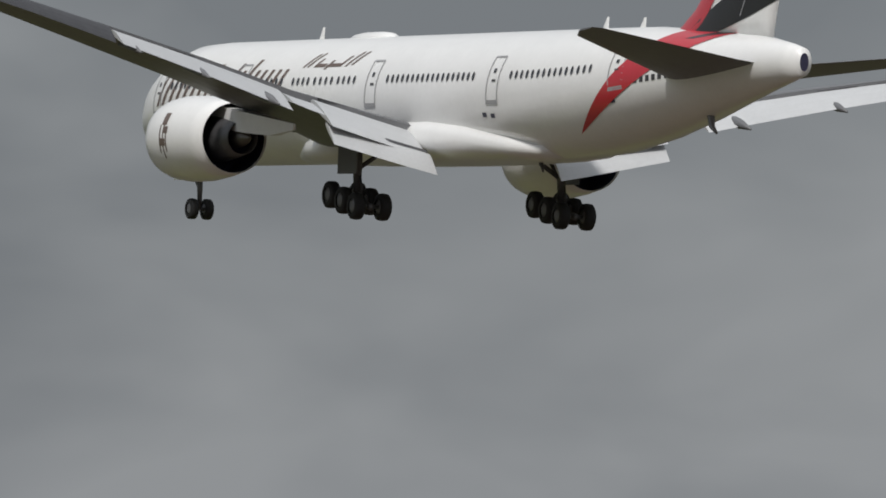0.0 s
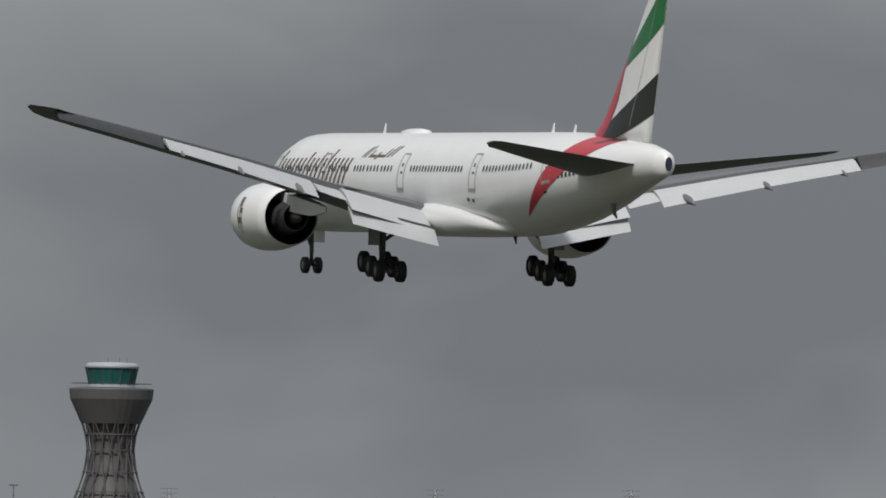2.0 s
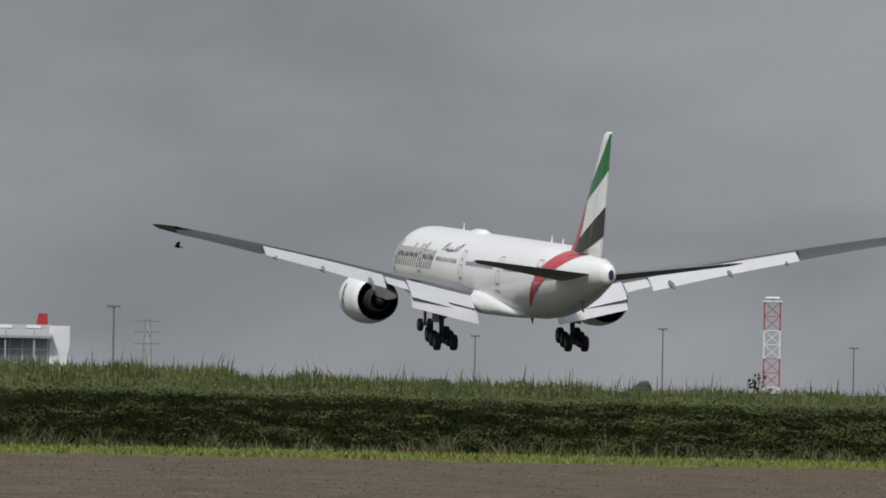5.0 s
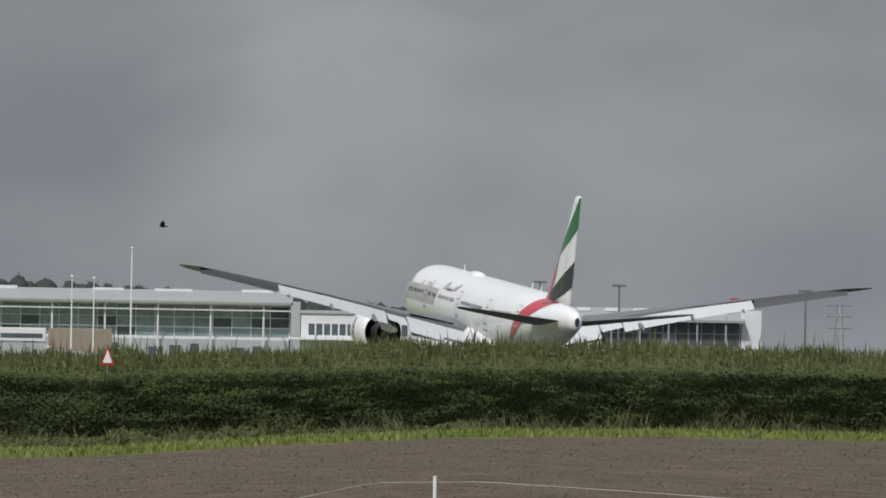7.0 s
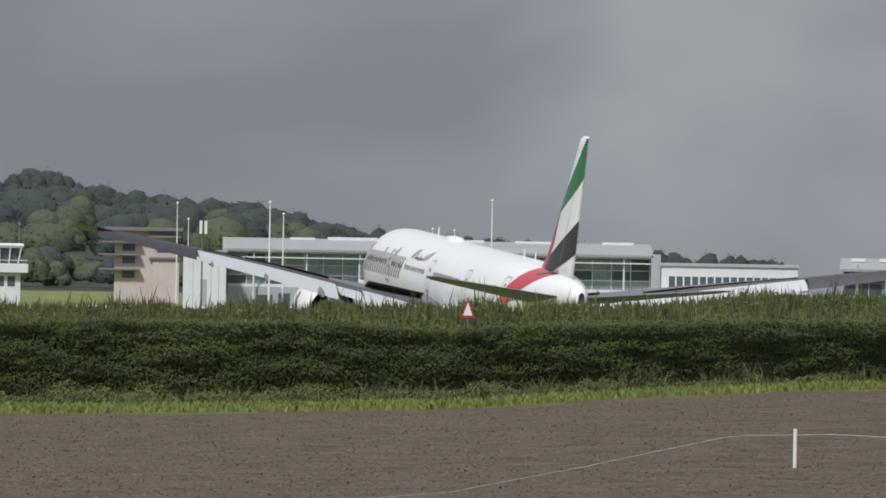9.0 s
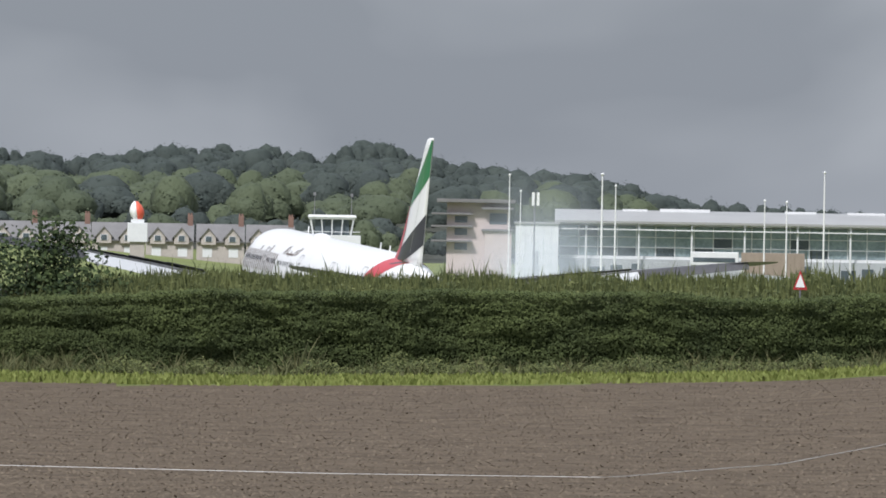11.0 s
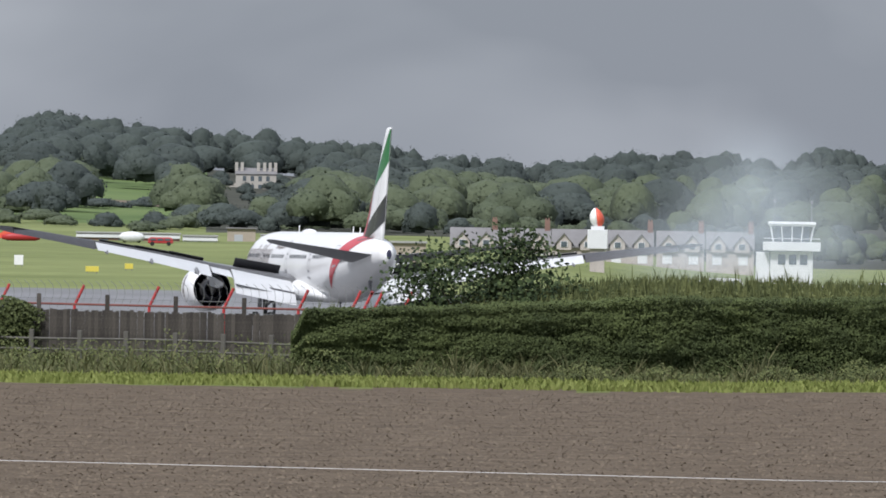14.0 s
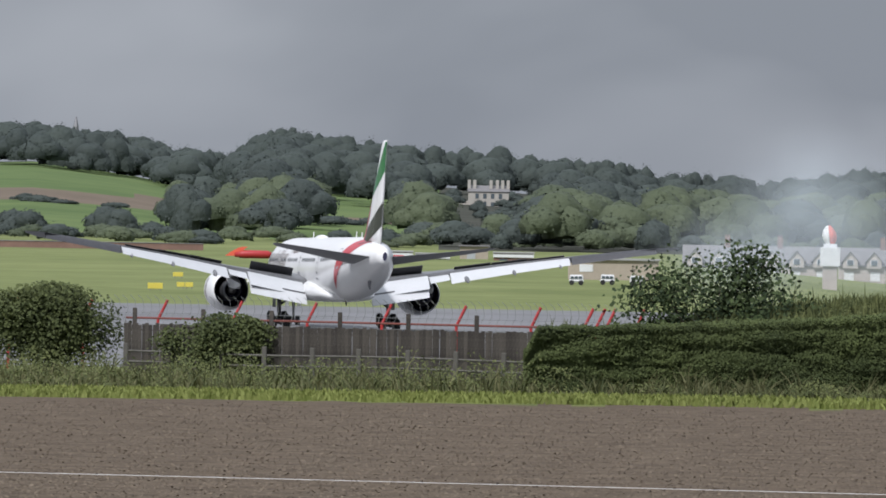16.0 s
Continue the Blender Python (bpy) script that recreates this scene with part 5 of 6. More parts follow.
def make_old_tower():
    u, d = -403, 1650
    t = thing("old_control_tower", site(u, d), "small old white control tower with glazed cab", "tower")
    z = lambda v: rise(d, v, u)
    block("shaft", t, M["white_wall"], -3.1, 3.1, -3.1, 3.1, -3, z(-27), "white painted shaft", 0.05)
    block("deck", t, M["white_wall"], -4.2, 4.2, -4.2, 4.2, z(-26), z(-10), "white balcony", 0.06)
    block("cab_core", t, M["dark_glazing"], -2.5, 2.5, -2.5, 2.5, z(-9), z(18))
    rings = [[(s * c[0], s * c[1], zz) for c in ((-1, -1), (1, -1), (1, 1), (-1, 1))] for s, zz in ((3.35, z(18)), (3.55, z(22)), (3.4, z(26)))]
    part("cab_roof", loft(bmesh.new(), rings), M["white_wall"], t, "white cab roof")
    for sx, sy, ax in ((0, -1, 0), (0, 1, 0), (-1, 0, 1), (1, 0, 1)):
        for i in range(5):
            o = -2.7 + 5.4 * i / 4
            a = (o, sy * 2.75, z(-9)) if ax == 0 else (sx * 2.75, o, z(-9))
            b = (o * 1.15, sy * 3.2, z(18)) if ax == 0 else (sx * 3.2, o * 1.15, z(18))
            part("mullion", tubed([a, b], 0.12, 4), M["white_wall"], t)
    for x in (-2.0, -0.4, 1.2):
        block("window_pane", t, M["dark_glazing"], x, x + 1.1, -3.16, -3.05, z(-50), z(-32))
    block("stair", t, M["white_wall"], -5.2, -3.2, -1.5, 1.5, -3, z(-28), "white stair housing")
    for x, h in ((-2.6, 66), (2.8, 64)):
        part("aerial", tubed([(x, 0, z(24)), (x, 0, z(h))], [0.07, 0.03], 6), M["pole_grey"], t)
        part("aerial_head", boxed(x - 0.2, x + 0.2, -0.1, 0.1, z(h - 6), z(h)), M["pole_grey"], t)
    part("guard_rail", tubed([(-4.1, -4.1, z(-4)), (4.1, -4.1, z(-4)), (4.1, 4.1, z(-4))], 0.05, 5), M["white_wall"], t)


def make_office():
    t, w, h, z, k = make_block("office_block", -200, -88, 1750, 52, M["pink_render"], "pinkish rendered office block with dark overhanging roof slab", 14)
    block("roof_slab", t, M["slate"], -w - 1.6, w + 0.8, -2.0, 15, h, h + 0.55, "dark roof slab")
    block("recess", t, M["dark_glazing"], w * 0.35, w * 0.9, -0.05, 0.05, z(14), z(34), "dark window")
    block("frame_panel", t, M["pink_render"], w * 0.2, w * 1.05, -1.2, -0.1, -2, z(6))
    for v in (2, 40):
        block("ledge", t, M["slate"], w * 0.1, w * 1.1, -1.6, 0.0, z(v), z(v) + 0.35)
    for v in (8, -18, 30):
        block("side_slab", t, M["slate"], -w - 2.4, -w * 0.2, -1.5, 1.0, z(v), z(v) + 0.3, "dark balcony slab")
        block("window_pane", t, M["dark_glazing"], -w * 0.75, -w * 0.35, -0.06, 0.03, z(v) - 1.2, z(v) - 0.15)


def make_house():
    """A cottage with two front gables; built once."""
    t = thing("house", Matrix(), "grey-roofed brick cottage with two white gabled dormers", "house", "row of cottages")
    w, e, r = 4.0, 3.3, 6.1
    block("wall", t, M["house_wall"], -w, w, 0, 7, -2.5, e)
    part("roof", loft(bmesh.new(), [[(x, -0.5, e - 0.1), (x, 3.5, r), (x, 7.5, e - 0.1), (x, 7.5, e - 0.35), (x, 3.5, r - 0.3), (x, -0.5, e - 0.35)] for x in (-w - 0.1, w + 0.1)]), M["slate"], t, "dark slate roof")
    for x in (-2.0, 2.0):
        g = part("gable", loft(bmesh.new(), [[(x - 1.25, y, 2.6), (x + 1.25, y, 2.6), (x + 1.25, y, 3.9), (x, y, 5.3), (x - 1.25, y, 3.9)] for y in (-0.7, 2.6)]), M["house_wall"], t, "pale gable")
        part("gable_roof", loft(bmesh.new(), [[(x - 1.6, y, 3.65), (x, y, 5.5), (x + 1.6, y, 3.65), (x + 1.6, y, 3.45), (x, y, 5.25), (x - 1.6, y, 3.45)] for y in (-0.95, 2.8)]), M["slate"], g)
        block("bargeboard", g, M["white_wall"], x - 0.6, x + 0.6, -0.78, -0.71, 3.05, 4.05, "white window surround", 0)
        block("window_pane", g, M["dark_glazing"], x - 0.5, x + 0.5, -0.84, -0.79, 3.1, 4.0, "", 0)
    for x in (-2.2, 2.2):
        block("window", t, M["white_wall"], x - 0.8, x + 0.8, -0.06, 0.0, 0.5, 2.0, "white window", 0)
    block("chimney", t, M["brick"], 3.0, 3.9, 3.0, 4.0, r - 0.8, r + 1.4, "brick chimney", 0.04)
    for x in (3.2, 3.65):
        part("chimney_pot", tubed([(x, 3.5, r + 1.35), (x, 3.5, r + 1.8)], 0.16, 6), M["brick"], t)
    return t


def make_manor():
    u, d = -1353, 2900
    t = thing("manor_house", site(u, d, EYE[2] + d * 62 / SCALE), "pale stone manor house among the trees with tall chimneys", "house")
    block("wall", t, M["manor_stone"], -5.2, 5.2, 0, 9, -6, 4.6, "pale stone wall")
    block("wing", t, M["manor_stone"], -7.6, -5.2, 1, 8, -6, 2.2)
    part("roof", loft(bmesh.new(), [[(x, -0.3, 4.6), (x, 4.5, 6.2), (x, 9.3, 4.6)] for x in (-5.4, 5.4)]), M["slate"], t)
    for x in (-5.0, -3.6, 0.6, 2.2, 3.6, 5.0):
        block("chimney", t, M["manor_stone"], x - 0.4, x + 0.4, 2, 3, 4.4, 7.6, "tall stone chimney", 0.04)
    for x in (-3.4, -1.4, 0.6, 2.6):
        for zz in (0.6, 2.8):
            block("window_pane", t, M["dark_glazing"], x, x + 0.9, -0.06, 0.02, zz, zz + 1.3, "", 0)


def make_control_tower():
    u, d = 3665, 3000
    t = thing("control_tower", site(u, d), "tall waisted concrete control tower with green glazed cab", "tower")
    z = lambda v: rise(d, v, u)
    k = d / SCALE
    part("shaft", lathe(bmesh.new(), [(-3, 75 * k), (z(-84), 68 * k), (z(-40), 52 * k), (z(-5), 41 * k), (z(34), 35 * k), (z(62), 38 * k), (z(80), 44 * k)], 32, "Z"), M["tower_cladding"], t, "waisted concrete shaft", smooth=True)
    part("bowl", lathe(bmesh.new(), [(z(80), 44 * k), (z(81), 53 * k), (z(124), 73 * k), (z(141), 75 * k), (z(143), 74 * k), (z(145), 60 * k), (z(146), 1)], 32, "Z"), M["tower_cladding"], t, "grey flared bowl")
    for i in range(16):
        a = i * math.tau / 16
        for s in (1, -1):
            path = []
            for v, r in ((-84, 77), (-40, 58), (-5, 47), (34, 41), (62, 45), (82, 52)):
                b = a + s * (v + 84) / 166 * 0.55
                path.append((r * k * math.cos(b), r * k * math.sin(b), z(v)))
            part("brace", tubed(path, 0.24, 5), M["tower_cladding"], t, "slanting steel brace")
    for v, r in ((-40, 58.5), (-5, 47.5), (34, 41.5), (62, 45.5)):
        part("ring_beam", lathe(bmesh.new(), [(z(v) - 0.15, r * k), (z(v) + 0.15, r * k), (z(v) + 0.15, r * k + 0.3), (z(v) - 0.15, r * k + 0.3)], 32, "Z"), M["tower_cladding"], t)
    n = 16
    for i in range(n):
        a0, a1 = (i + 0.04) * math.tau / n, (i + 0.96) * math.tau / n
        bm = bmesh.new()
        loft(bm, [[(r * k * math.cos(a), r * k * math.sin(a), z(v)) for r, v, a in ((40, 150, a0), (40, 150, a1), (46, 178, a1), (46, 178, a0))],
                  [(r * k * math.cos(a), r * k * math.sin(a), z(v)) for r, v, a in ((38, 150, a0), (38, 150, a1), (44, 178, a1), (44, 178, a0))]])
        part("cab_pane", bm, M["green_glass"], t, "green tinted cab pane")
        a = i * math.tau / n
        part("mullion", tubed([(40.5 * k * math.cos(a), 40.5 * k * math.sin(a), z(149)), (46.5 * k * math.cos(a), 46.5 * k * math.sin(a), z(179))], 0.14, 4), M["dark_grey"], t)
    part("cab_base", lathe(bmesh.new(), [(z(144), 41 * k), (z(150), 40.5 * k), (z(150.5), 30 * k)], 32, "Z"), M["grey_panel"], t)
    part("cab_roof", lathe(bmesh.new(), [(z(178), 44 * k), (z(178.5), 48 * k), (z(183), 48 * k), (z(188), 42 * k), (z(189.5), 1)], 32, "Z"), M["grey_panel"], t, "pale grey domed cab roof", smooth=True)
    for x in (-1, 2, 4):
        part("aerial", tubed([(x, 0, z(187)), (x, 0, z(198))], 0.09, 5), M["pole_grey"], t)
    part("guard_rail", lathe(bmesh.new(), [(z(151), 71 * k), (z(152), 71 * k), (z(152), 71.6 * k)], 32, "Z"), M["pole_grey"], t)


def make_radar_mast():
    u, d = 2825, 2700
    t = thing("radar_mast", site(u, d), "red and white lattice radar mast with a bar aerial", "mast")
    z = lambda v: rise(d, v, u)
    top = z(88)
    n = 8
    for i in range(n):
        z0, z1 = top * i / n - (1 if i == 0 else 0), top * (i + 1) / n
        m = M["signal_red"] if i in (2, 3, 6, 7) else M["pole_white"]
        bm = bmesh.new()
        for x, y in ((-1.9, -1.9), (1.9, -1.9), (1.9, 1.9), (-1.9, 1.9)):
            tube(bm, [(x, y, z0), (x, y, z1)], 0.16, 5)
        for a, b in (((-1.9, -1.9), (1.9, -1.9)), ((1.9, -1.9), (1.9, 1.9)), ((-1.9, 1.9), (1.9, 1.9)), ((-1.9, -1.9), (-1.9, 1.9))):
            tube(bm, [(*a, z0), (*b, z1)], 0.09, 4)
            tube(bm, [(*b, z0), (*a, z1)], 0.09, 4)
            tube(bm, [(*a, z1), (*b, z1)], 0.1, 4)
        part("lattice_section", bm, m, t)
    block("platform", t, M["pole_white"], -2.3, 2.3, -2.3, 2.3, top, top + 0.3)
    part("aerial_post", tubed([(0, 0, top), (0, 0, top + 1.2)], 0.4, 8), M["pole_grey"], t)
    block("bar_aerial", t, M["pole_white"], -1.7, 1.7, -0.4, 0.4, top + 0.9, top + 1.3, "white bar aerial")


def make_poles():
    for u, d, v, r in ((74, 1560, 104, 0.16), (98, 1580, 84, 0.13), (362, 1600, 62, 0.12), (401, 1600, 60, 0.12), (467, 1700, 114, 0.15), (-90, 1600, 100, 0.11), (-70, 1600, 72, 0.1)):
        h = rise(d, v, u)
        t = thing("flagpole", site(u, d), "tall white pole in front of the terminal", "pole", "poles before the terminal")
        part("shaft", tubed([(0, 0, -0.5), (0, 0, h * 0.6), (0, 0, h)], [r, r * 0.85, r * 0.5], 8), M["pole_white"], t)
        part("finial", lathe(bmesh.new(), [(h, r), (h + 0.2, r * 1.6), (h + 0.4, 0.02)], 8, "Z"), M["pole_white"], t)
    for u, d, v in ((1330, 1750, 66), (1660, 1750, 62), (1190, 1900, 70), (2632, 2500, 38), (2970, 2500, 10), (3420, 2500, -8), (3245, 2700, -20), (3495, 2700, -30), (2300, 2600, 20)):
        h = rise(d, v, u)
        t = thing("floodlight_mast", site(u, d), "grey apron floodlight mast with a cross head", "lamp", "apron lights")
        part("shaft", tubed([(0, 0, -0.5), (0, 0, h)], [0.22, 0.13], 8), M["pole_grey"], t)
        part("head", boxed(-1.1, 1.1, -0.3, 0.3, h - 0.3, h + 0.1, bevel=0.05), M["pole_grey"], t)
    for u, d, v in ((1720, 2300, 40), (3168, 3300, -22), (3770, 3300, -30), (4240, 3300, -25), (4587, 3300, -20)):
        h = rise(d, v, u)
        t = thing("pylon", site(u, d), "grey lattice electricity pylon far off", "pylon", "line of pylons")
        bm = bmesh.new()
        for s in (-1, 1):
            for q in (-1, 1):
                tube(bm, [(s * 1.6, q * 1.6, -0.5), (s * 0.4, q * 0.4, h)], 0.14, 4)
            for i in range(6):
                f0, f1 = i / 6, (i + 1) / 6
                tube(bm, [(s * (1.6 - 1.2 * f0), -1.2, h * f0), (-s * (1.6 - 1.2 * f1), -1.2 * (1 - f1), h * f1)], 0.08, 4)
        part("lattice", bm, M["pole_grey"], t)
        for f in (0.72, 0.85, 0.97):
            part("cross_arm", tubed([(-2.6, 0, h * f), (2.6, 0, h * f)], 0.12, 4), M["pole_grey"], t)
    u, d = -45, 1700
    t = thing("antenna_mast", site(u, d), "white phone antenna on a grey pole", "mast")
    h = rise(d, 72, u)
    part("shaft", tubed([(0, 0, -0.5), (0, 0, h)], 0.13, 8), M["pole_grey"], t)
    for a in (0, 2.1, 4.2):
        part("panel_aerial", boxed(0.5 * math.cos(a) - 0.2, 0.5 * math.cos(a) + 0.2, 0.5 * math.sin(a) - 0.15, 0.5 * math.sin(a) + 0.15, h - 2.0, h), M["pole_white"], t, "white panel aerial")
    # mast on the hill
    u, d = -2085, 3500
    t = thing("hilltop_mast", site(u, d), "grey lattice mast behind the wooded ridge", "mast")
    h = rise(d, 214, u)
    part("shaft", tubed([(0, 0, -0.5), (0, 0, h * 0.8), (0, 0, h)], [1.1, 0.9, 0.15], 6), M["pole_grey"], t)


def make_signal_dome():
    u, d = -747, 1690
    t = thing("signal_radar", site(u, d), "red and white dish shelter on a white block", "radar")
    z = lambda v: rise(d, v, u)
    block("plinth", t, M["white_wall"], -1.5, 1.5, -1.5, 1.5, z(-28), z(6), "white plinth", 0.05)
    block("base", t, M["house_wall"], -1.1, 1.1, -1.1, 1.1, -3, z(-28))
    block("cap", t, M["white_wall"], -1.0, 1.0, -1.0, 1.0, z(6), z(12))
    for s, m in ((-1, M["pole_white"]), (1, M["signal_orange"])):
        bm, rings = bmesh.new(), []
        for i in range(9):
            f = i / 8
            r = 1.12 * math.sin(math.pi * (0.12 + 0.82 * f)) ** 0.8
            zz = z(10) + (z(44) - z(10)) * f
            lean = -0.35 * f
            rings.append([(s * abs(r * math.sin(a)) * (1 if s > 0 else 0.95) + lean, r * math.cos(a), zz) for a in [math.pi * q / 8 for q in range(9)]])
        part("dome_half", loft(bm, rings), m, t, "white half" if s < 0 else "orange-red half", smooth=True)


def make_vehicle(u, d, w, h, mat, name, label, roof=None):
    t = thing(name, site(u, d), label, "vehicle")
    bm = boxed(-w / 2, w / 2, -0.9, 0.9, 0.4, h * 0.55, bevel=0.12)
    part("body", bm, mat, t)
    part("cabin", loft(bmesh.new(), [[(sx * w / 2 * f, sy * 0.85 * f, zz) for sx, sy in ((-1, -1), (1, -1), (1, 1), (-1, 1))] for f, zz in ((0.96, h * 0.54), (0.93, h * 0.8), (0.82, h))]), roof or mat, t)
    for i in range(3):
        x = -w * 0.4 + w * 0.28 * i
        block("window_pane", t, M["dark_glazing"], x, x + w * 0.22, -0.92, -0.8, h * 0.62, h * 0.86, "", 0)
    for x in (-w * 0.32, w * 0.32):
        for y in (-0.85, 0.85):
            o = part("wheel", lathe(bmesh.new(), [(-0.12, 0.02), (-0.12, 0.36), (0.12, 0.36), (0.12, 0.02)], 12), M["tyre"], t)
            o.location = (x, y, 0.36)


def make_apron_things():
    # stair truck, containers and vans on the apron
    u, d = 276, 1640
    z = lambda v: rise(d, v, u)
    t = thing("catering_truck", site(u, d), "white high-lift catering truck on the apron", "truck")
    block("box", t, M["white_wall"], -3.6, 3.4, -1.3, 1.3, z(-52), z(-28), "white box body", 0.08)
    block("stripe", t, M["dark_glazing"], -3.2, 2.9, -1.36, -1.29, z(-46), z(-38))
    block("chassis", t, M["grey_panel"], -3.6, 4.6, -1.1, 1.1, 0.5, z(-53), "", 0.05)
    block("cab", t, M["white_wall"], 3.5, 5.2, -1.2, 1.2, 0.6, z(-58), "white cab", 0.1)
    for x in (-2.4, 4.0):
        o = part("wheel", lathe(bmesh.new(), [(-1.25, 0.02), (-1.25, 0.5), (1.25, 0.5), (1.25, 0.02)], 14), M["tyre"], t)
        o.location = (x, 0, 0.5)
    t = thing("cargo_container", site(378, 1640), "brown steel cargo container on the apron", "container")
    block("body", t, M["crate"], -4.6, 4.6, -1.2, 1.2, 0.0, rise(1640, -28, 378), "", 0.05)
    for x in range(-4, 5):
        block("rib", t, M["crate"], x - 0.1, x + 0.1, -1.27, -1.19, 0.2, rise(1640, -28, 378) - 0.2, "", 0)
    t = thing("boarding_ramp", site(420, 1600), "long grey covered boarding ramp", "ramp")
    part("ramp", loft(bmesh.new(), [[(x, y, z0) for y, z0 in ((-1, h0), (1, h0), (1, h1), (-1, h1))] for x, h0, h1 in ((-10.5, 0.6, 3.3), (10, 0.3, 1.7))]), M["grey_panel"], t)
    for x in (-9, 0, 8):
        part("leg", tubed([(x, 0, -0.2), (x, 0, 0.8)], 0.15, 6), M["grey_panel"], t)
    for i, (u, d, w, h) in enumerate(((30, 1560, 4.8, 2.1), (140, 1560, 5.2, 2.4), (190, 1600, 4.5, 1.9), (530, 1560, 4.6, 2.0), (620, 1560, 5.6, 2.5), (700, 1580, 4.6, 2.0), (-330, 1500, 5.0, 2.1), (-260, 1500, 4.8, 2.2), (-40, 1540, 5.0, 2.3), (860, 1560, 5.0, 2.3))):
        make_vehicle(u, d, w, h, M["white_wall"] if i % 3 else M["grey_panel"], "van", "white airport van parked on the apron" if i % 3 else "grey airport van parked on the apron")
    # parked jet whose red fin shows over the hall
    t = thing("parked_jet", site(1532, 1980), "parked white airliner with a red tail fin", "airplane")
    z = lambda v: rise(1980, v, 1532)
    part("fuselage", tubed([(0, -16, z(-4)), (0, -14, z(-4)), (0, 10, z(-4)), (0, 16, z(4))], [0.4, 1.9, 1.9, 0.5], 20), M["white_paint"], t, smooth=True)
    part("fin", loft(bmesh.new(), [[(x0 - w, 12, zz), (x0 + w, 12, zz), (x0 + w, 12.5, zz), (x0 - w, 12.5, zz)] for x0, w, zz in ((0.0, 1.3, z(6)), (0.3, 0.8, z(46)))]), M["signal_red"], t, "red tail fin")
    part("undercarriage", tubed([(0, 0, -0.2), (0, 0, z(-18))], 0.3, 8), M["gear_steel"], t)
    # warning sign behind the hedge
    u = 427
    d = hedge_line(u) + 2.6
    t = thing("warning_sign", site(u, d), "triangular white warning sign with a red border", "sign")
    top, low = rise(d, -57, u), rise(d, -92, u)
    part("post", tubed([(0, 0.06, -0.2), (0, 0.06, top)], 0.04, 6), M["pole_grey"], t)
    for w, y, m, nm in ((1.0, 0.0, M["signal_red"], "border"), (0.66, -0.02, M["pole_white"], "face")):
        c = low + (top - low) * 0.36
        pts = [(-0.3 * w, (low - c) * w), (0.3 * w, (low - c) * w), (0, (top - c) * w)]
        part(nm, loft(bmesh.new(), [[(x, yy, c + zz) for x, zz in pts] for yy in (y, y + 0.015)]), m, t)
    # airfield signs, low buildings and small traffic on the far grass
    for u, d, w, h, m, lab in ((-1940, 1430, 1.9, 0.75, "sign_yellow", "yellow"), (-1895, 1450, 1.0, 0.6, "sign_yellow", "yellow"), (-1880, 1450, 1.0, 0.6, "sign_yellow", "yellow"), (-1640, 1450, 1.7, 0.7, "sign_yellow", "yellow"),
                               (-1770, 1500, 1.2, 1.3, "pole_white", "white"), (-1575, 1480, 1.1, 0.7, "sign_yellow", "yellow"), (-1900, 1560, 1.4, 0.6, "sign_yellow", "yellow")):
        t = thing("airfield_sign", site(u, d), lab + " airfield sign board on short legs", "sign", "airfield signs")
        block("board", t, M[m], -w / 2, w / 2, -0.06, 0.06, 0.25, 0.25 + h, "", 0.02)
        for x in (-w * 0.35, w * 0.35):
            part("leg", tubed([(x, 0, -0.2), (x, 0, 0.3)], 0.05, 6), M["pole_grey"], t)
    t, w, h, z, k = make_block("low_shed", -1210, -1050, 1640, -24, M["shed_wall"], "long low beige airfield shed", 10)
    block("roof", t, M["roof_metal"], -w - 0.2, w + 0.2, -0.4, 10.4, h, h + 0.3)
    block("door", t, M["white_wall"], -w * 0.75, -w * 0.45, -0.06, 0.02, z(-45), z(-32), "white door")
    t, w, h, z, k = make_block("brick_wall", -2600, -1856, 2040, -8, M["brick"], "long low red brick wall at the airfield's edge", 0.6)
    block("coping", t, M["slate"], -w, w, -0.1, 0.7, h, h + 0.15)
    t, w, h, z, k = make_block("low_hangar", -1402, -1352, 1960, -4, M["shed_wall"], "small beige flat-roofed store at the airfield's edge", 8)
    block("roof", t, M["slate"], -w - 0.3, w + 0.3, -0.4, 8.4, h, h + 0.25)
    block("door", t, M["grey_panel"], -w * 0.5, w * 0.1, -0.06, 0.02, -1, z(-14), "grey roller door")
    for u0, u1, v, wall, lab in ((-1668, -1486, -16, "brick", "long low red building with a white eaves band"), (-1342, -1272, -15, "brick", "low reddish building with a pale roof"), (-1480, -1420, -19, "white_wall", "low white building at the airfield's edge")):
        t, w, h, z, k = make_block("airfield_building", u0, u1, 1940, v, M[wall], lab, 9)
        block("eaves_band", t, M["white_wall"], -w - 0.1, w + 0.1, -0.25, 0.0, h - 0.7, h - 0.1, "white eaves band")
        block("roof", t, M["roof_metal"], -w - 0.2, w + 0.2, -0.4, 9.4, h, h + 0.3, "pale metal roof")
        for n in range(int(2 * w / 3)):
            block("window_pane", t, M["dark_glazing"], -w + 1 + 3 * n, -w + 2.4 + 3 * n, -0.05, 0.03, h - 1.9, h - 0.95, "", 0)
    t = thing("parked_glider_trailer", site(-1571, 1900), "rounded white trailer parked at the airfield's edge", "trailer")
    part("body", loft(bmesh.new(), [[(2.2 * f * c, y, 1.0 + 0.9 * f * q) for c, q in [(math.cos(a), math.sin(a)) for a in [n * math.tau / 16 for n in range(16)]]] for y, f in ((-1, 0.8), (-0.6, 1.0), (2.6, 1.0), (3, 0.8))]), M["white_wall"], t, smooth=True)
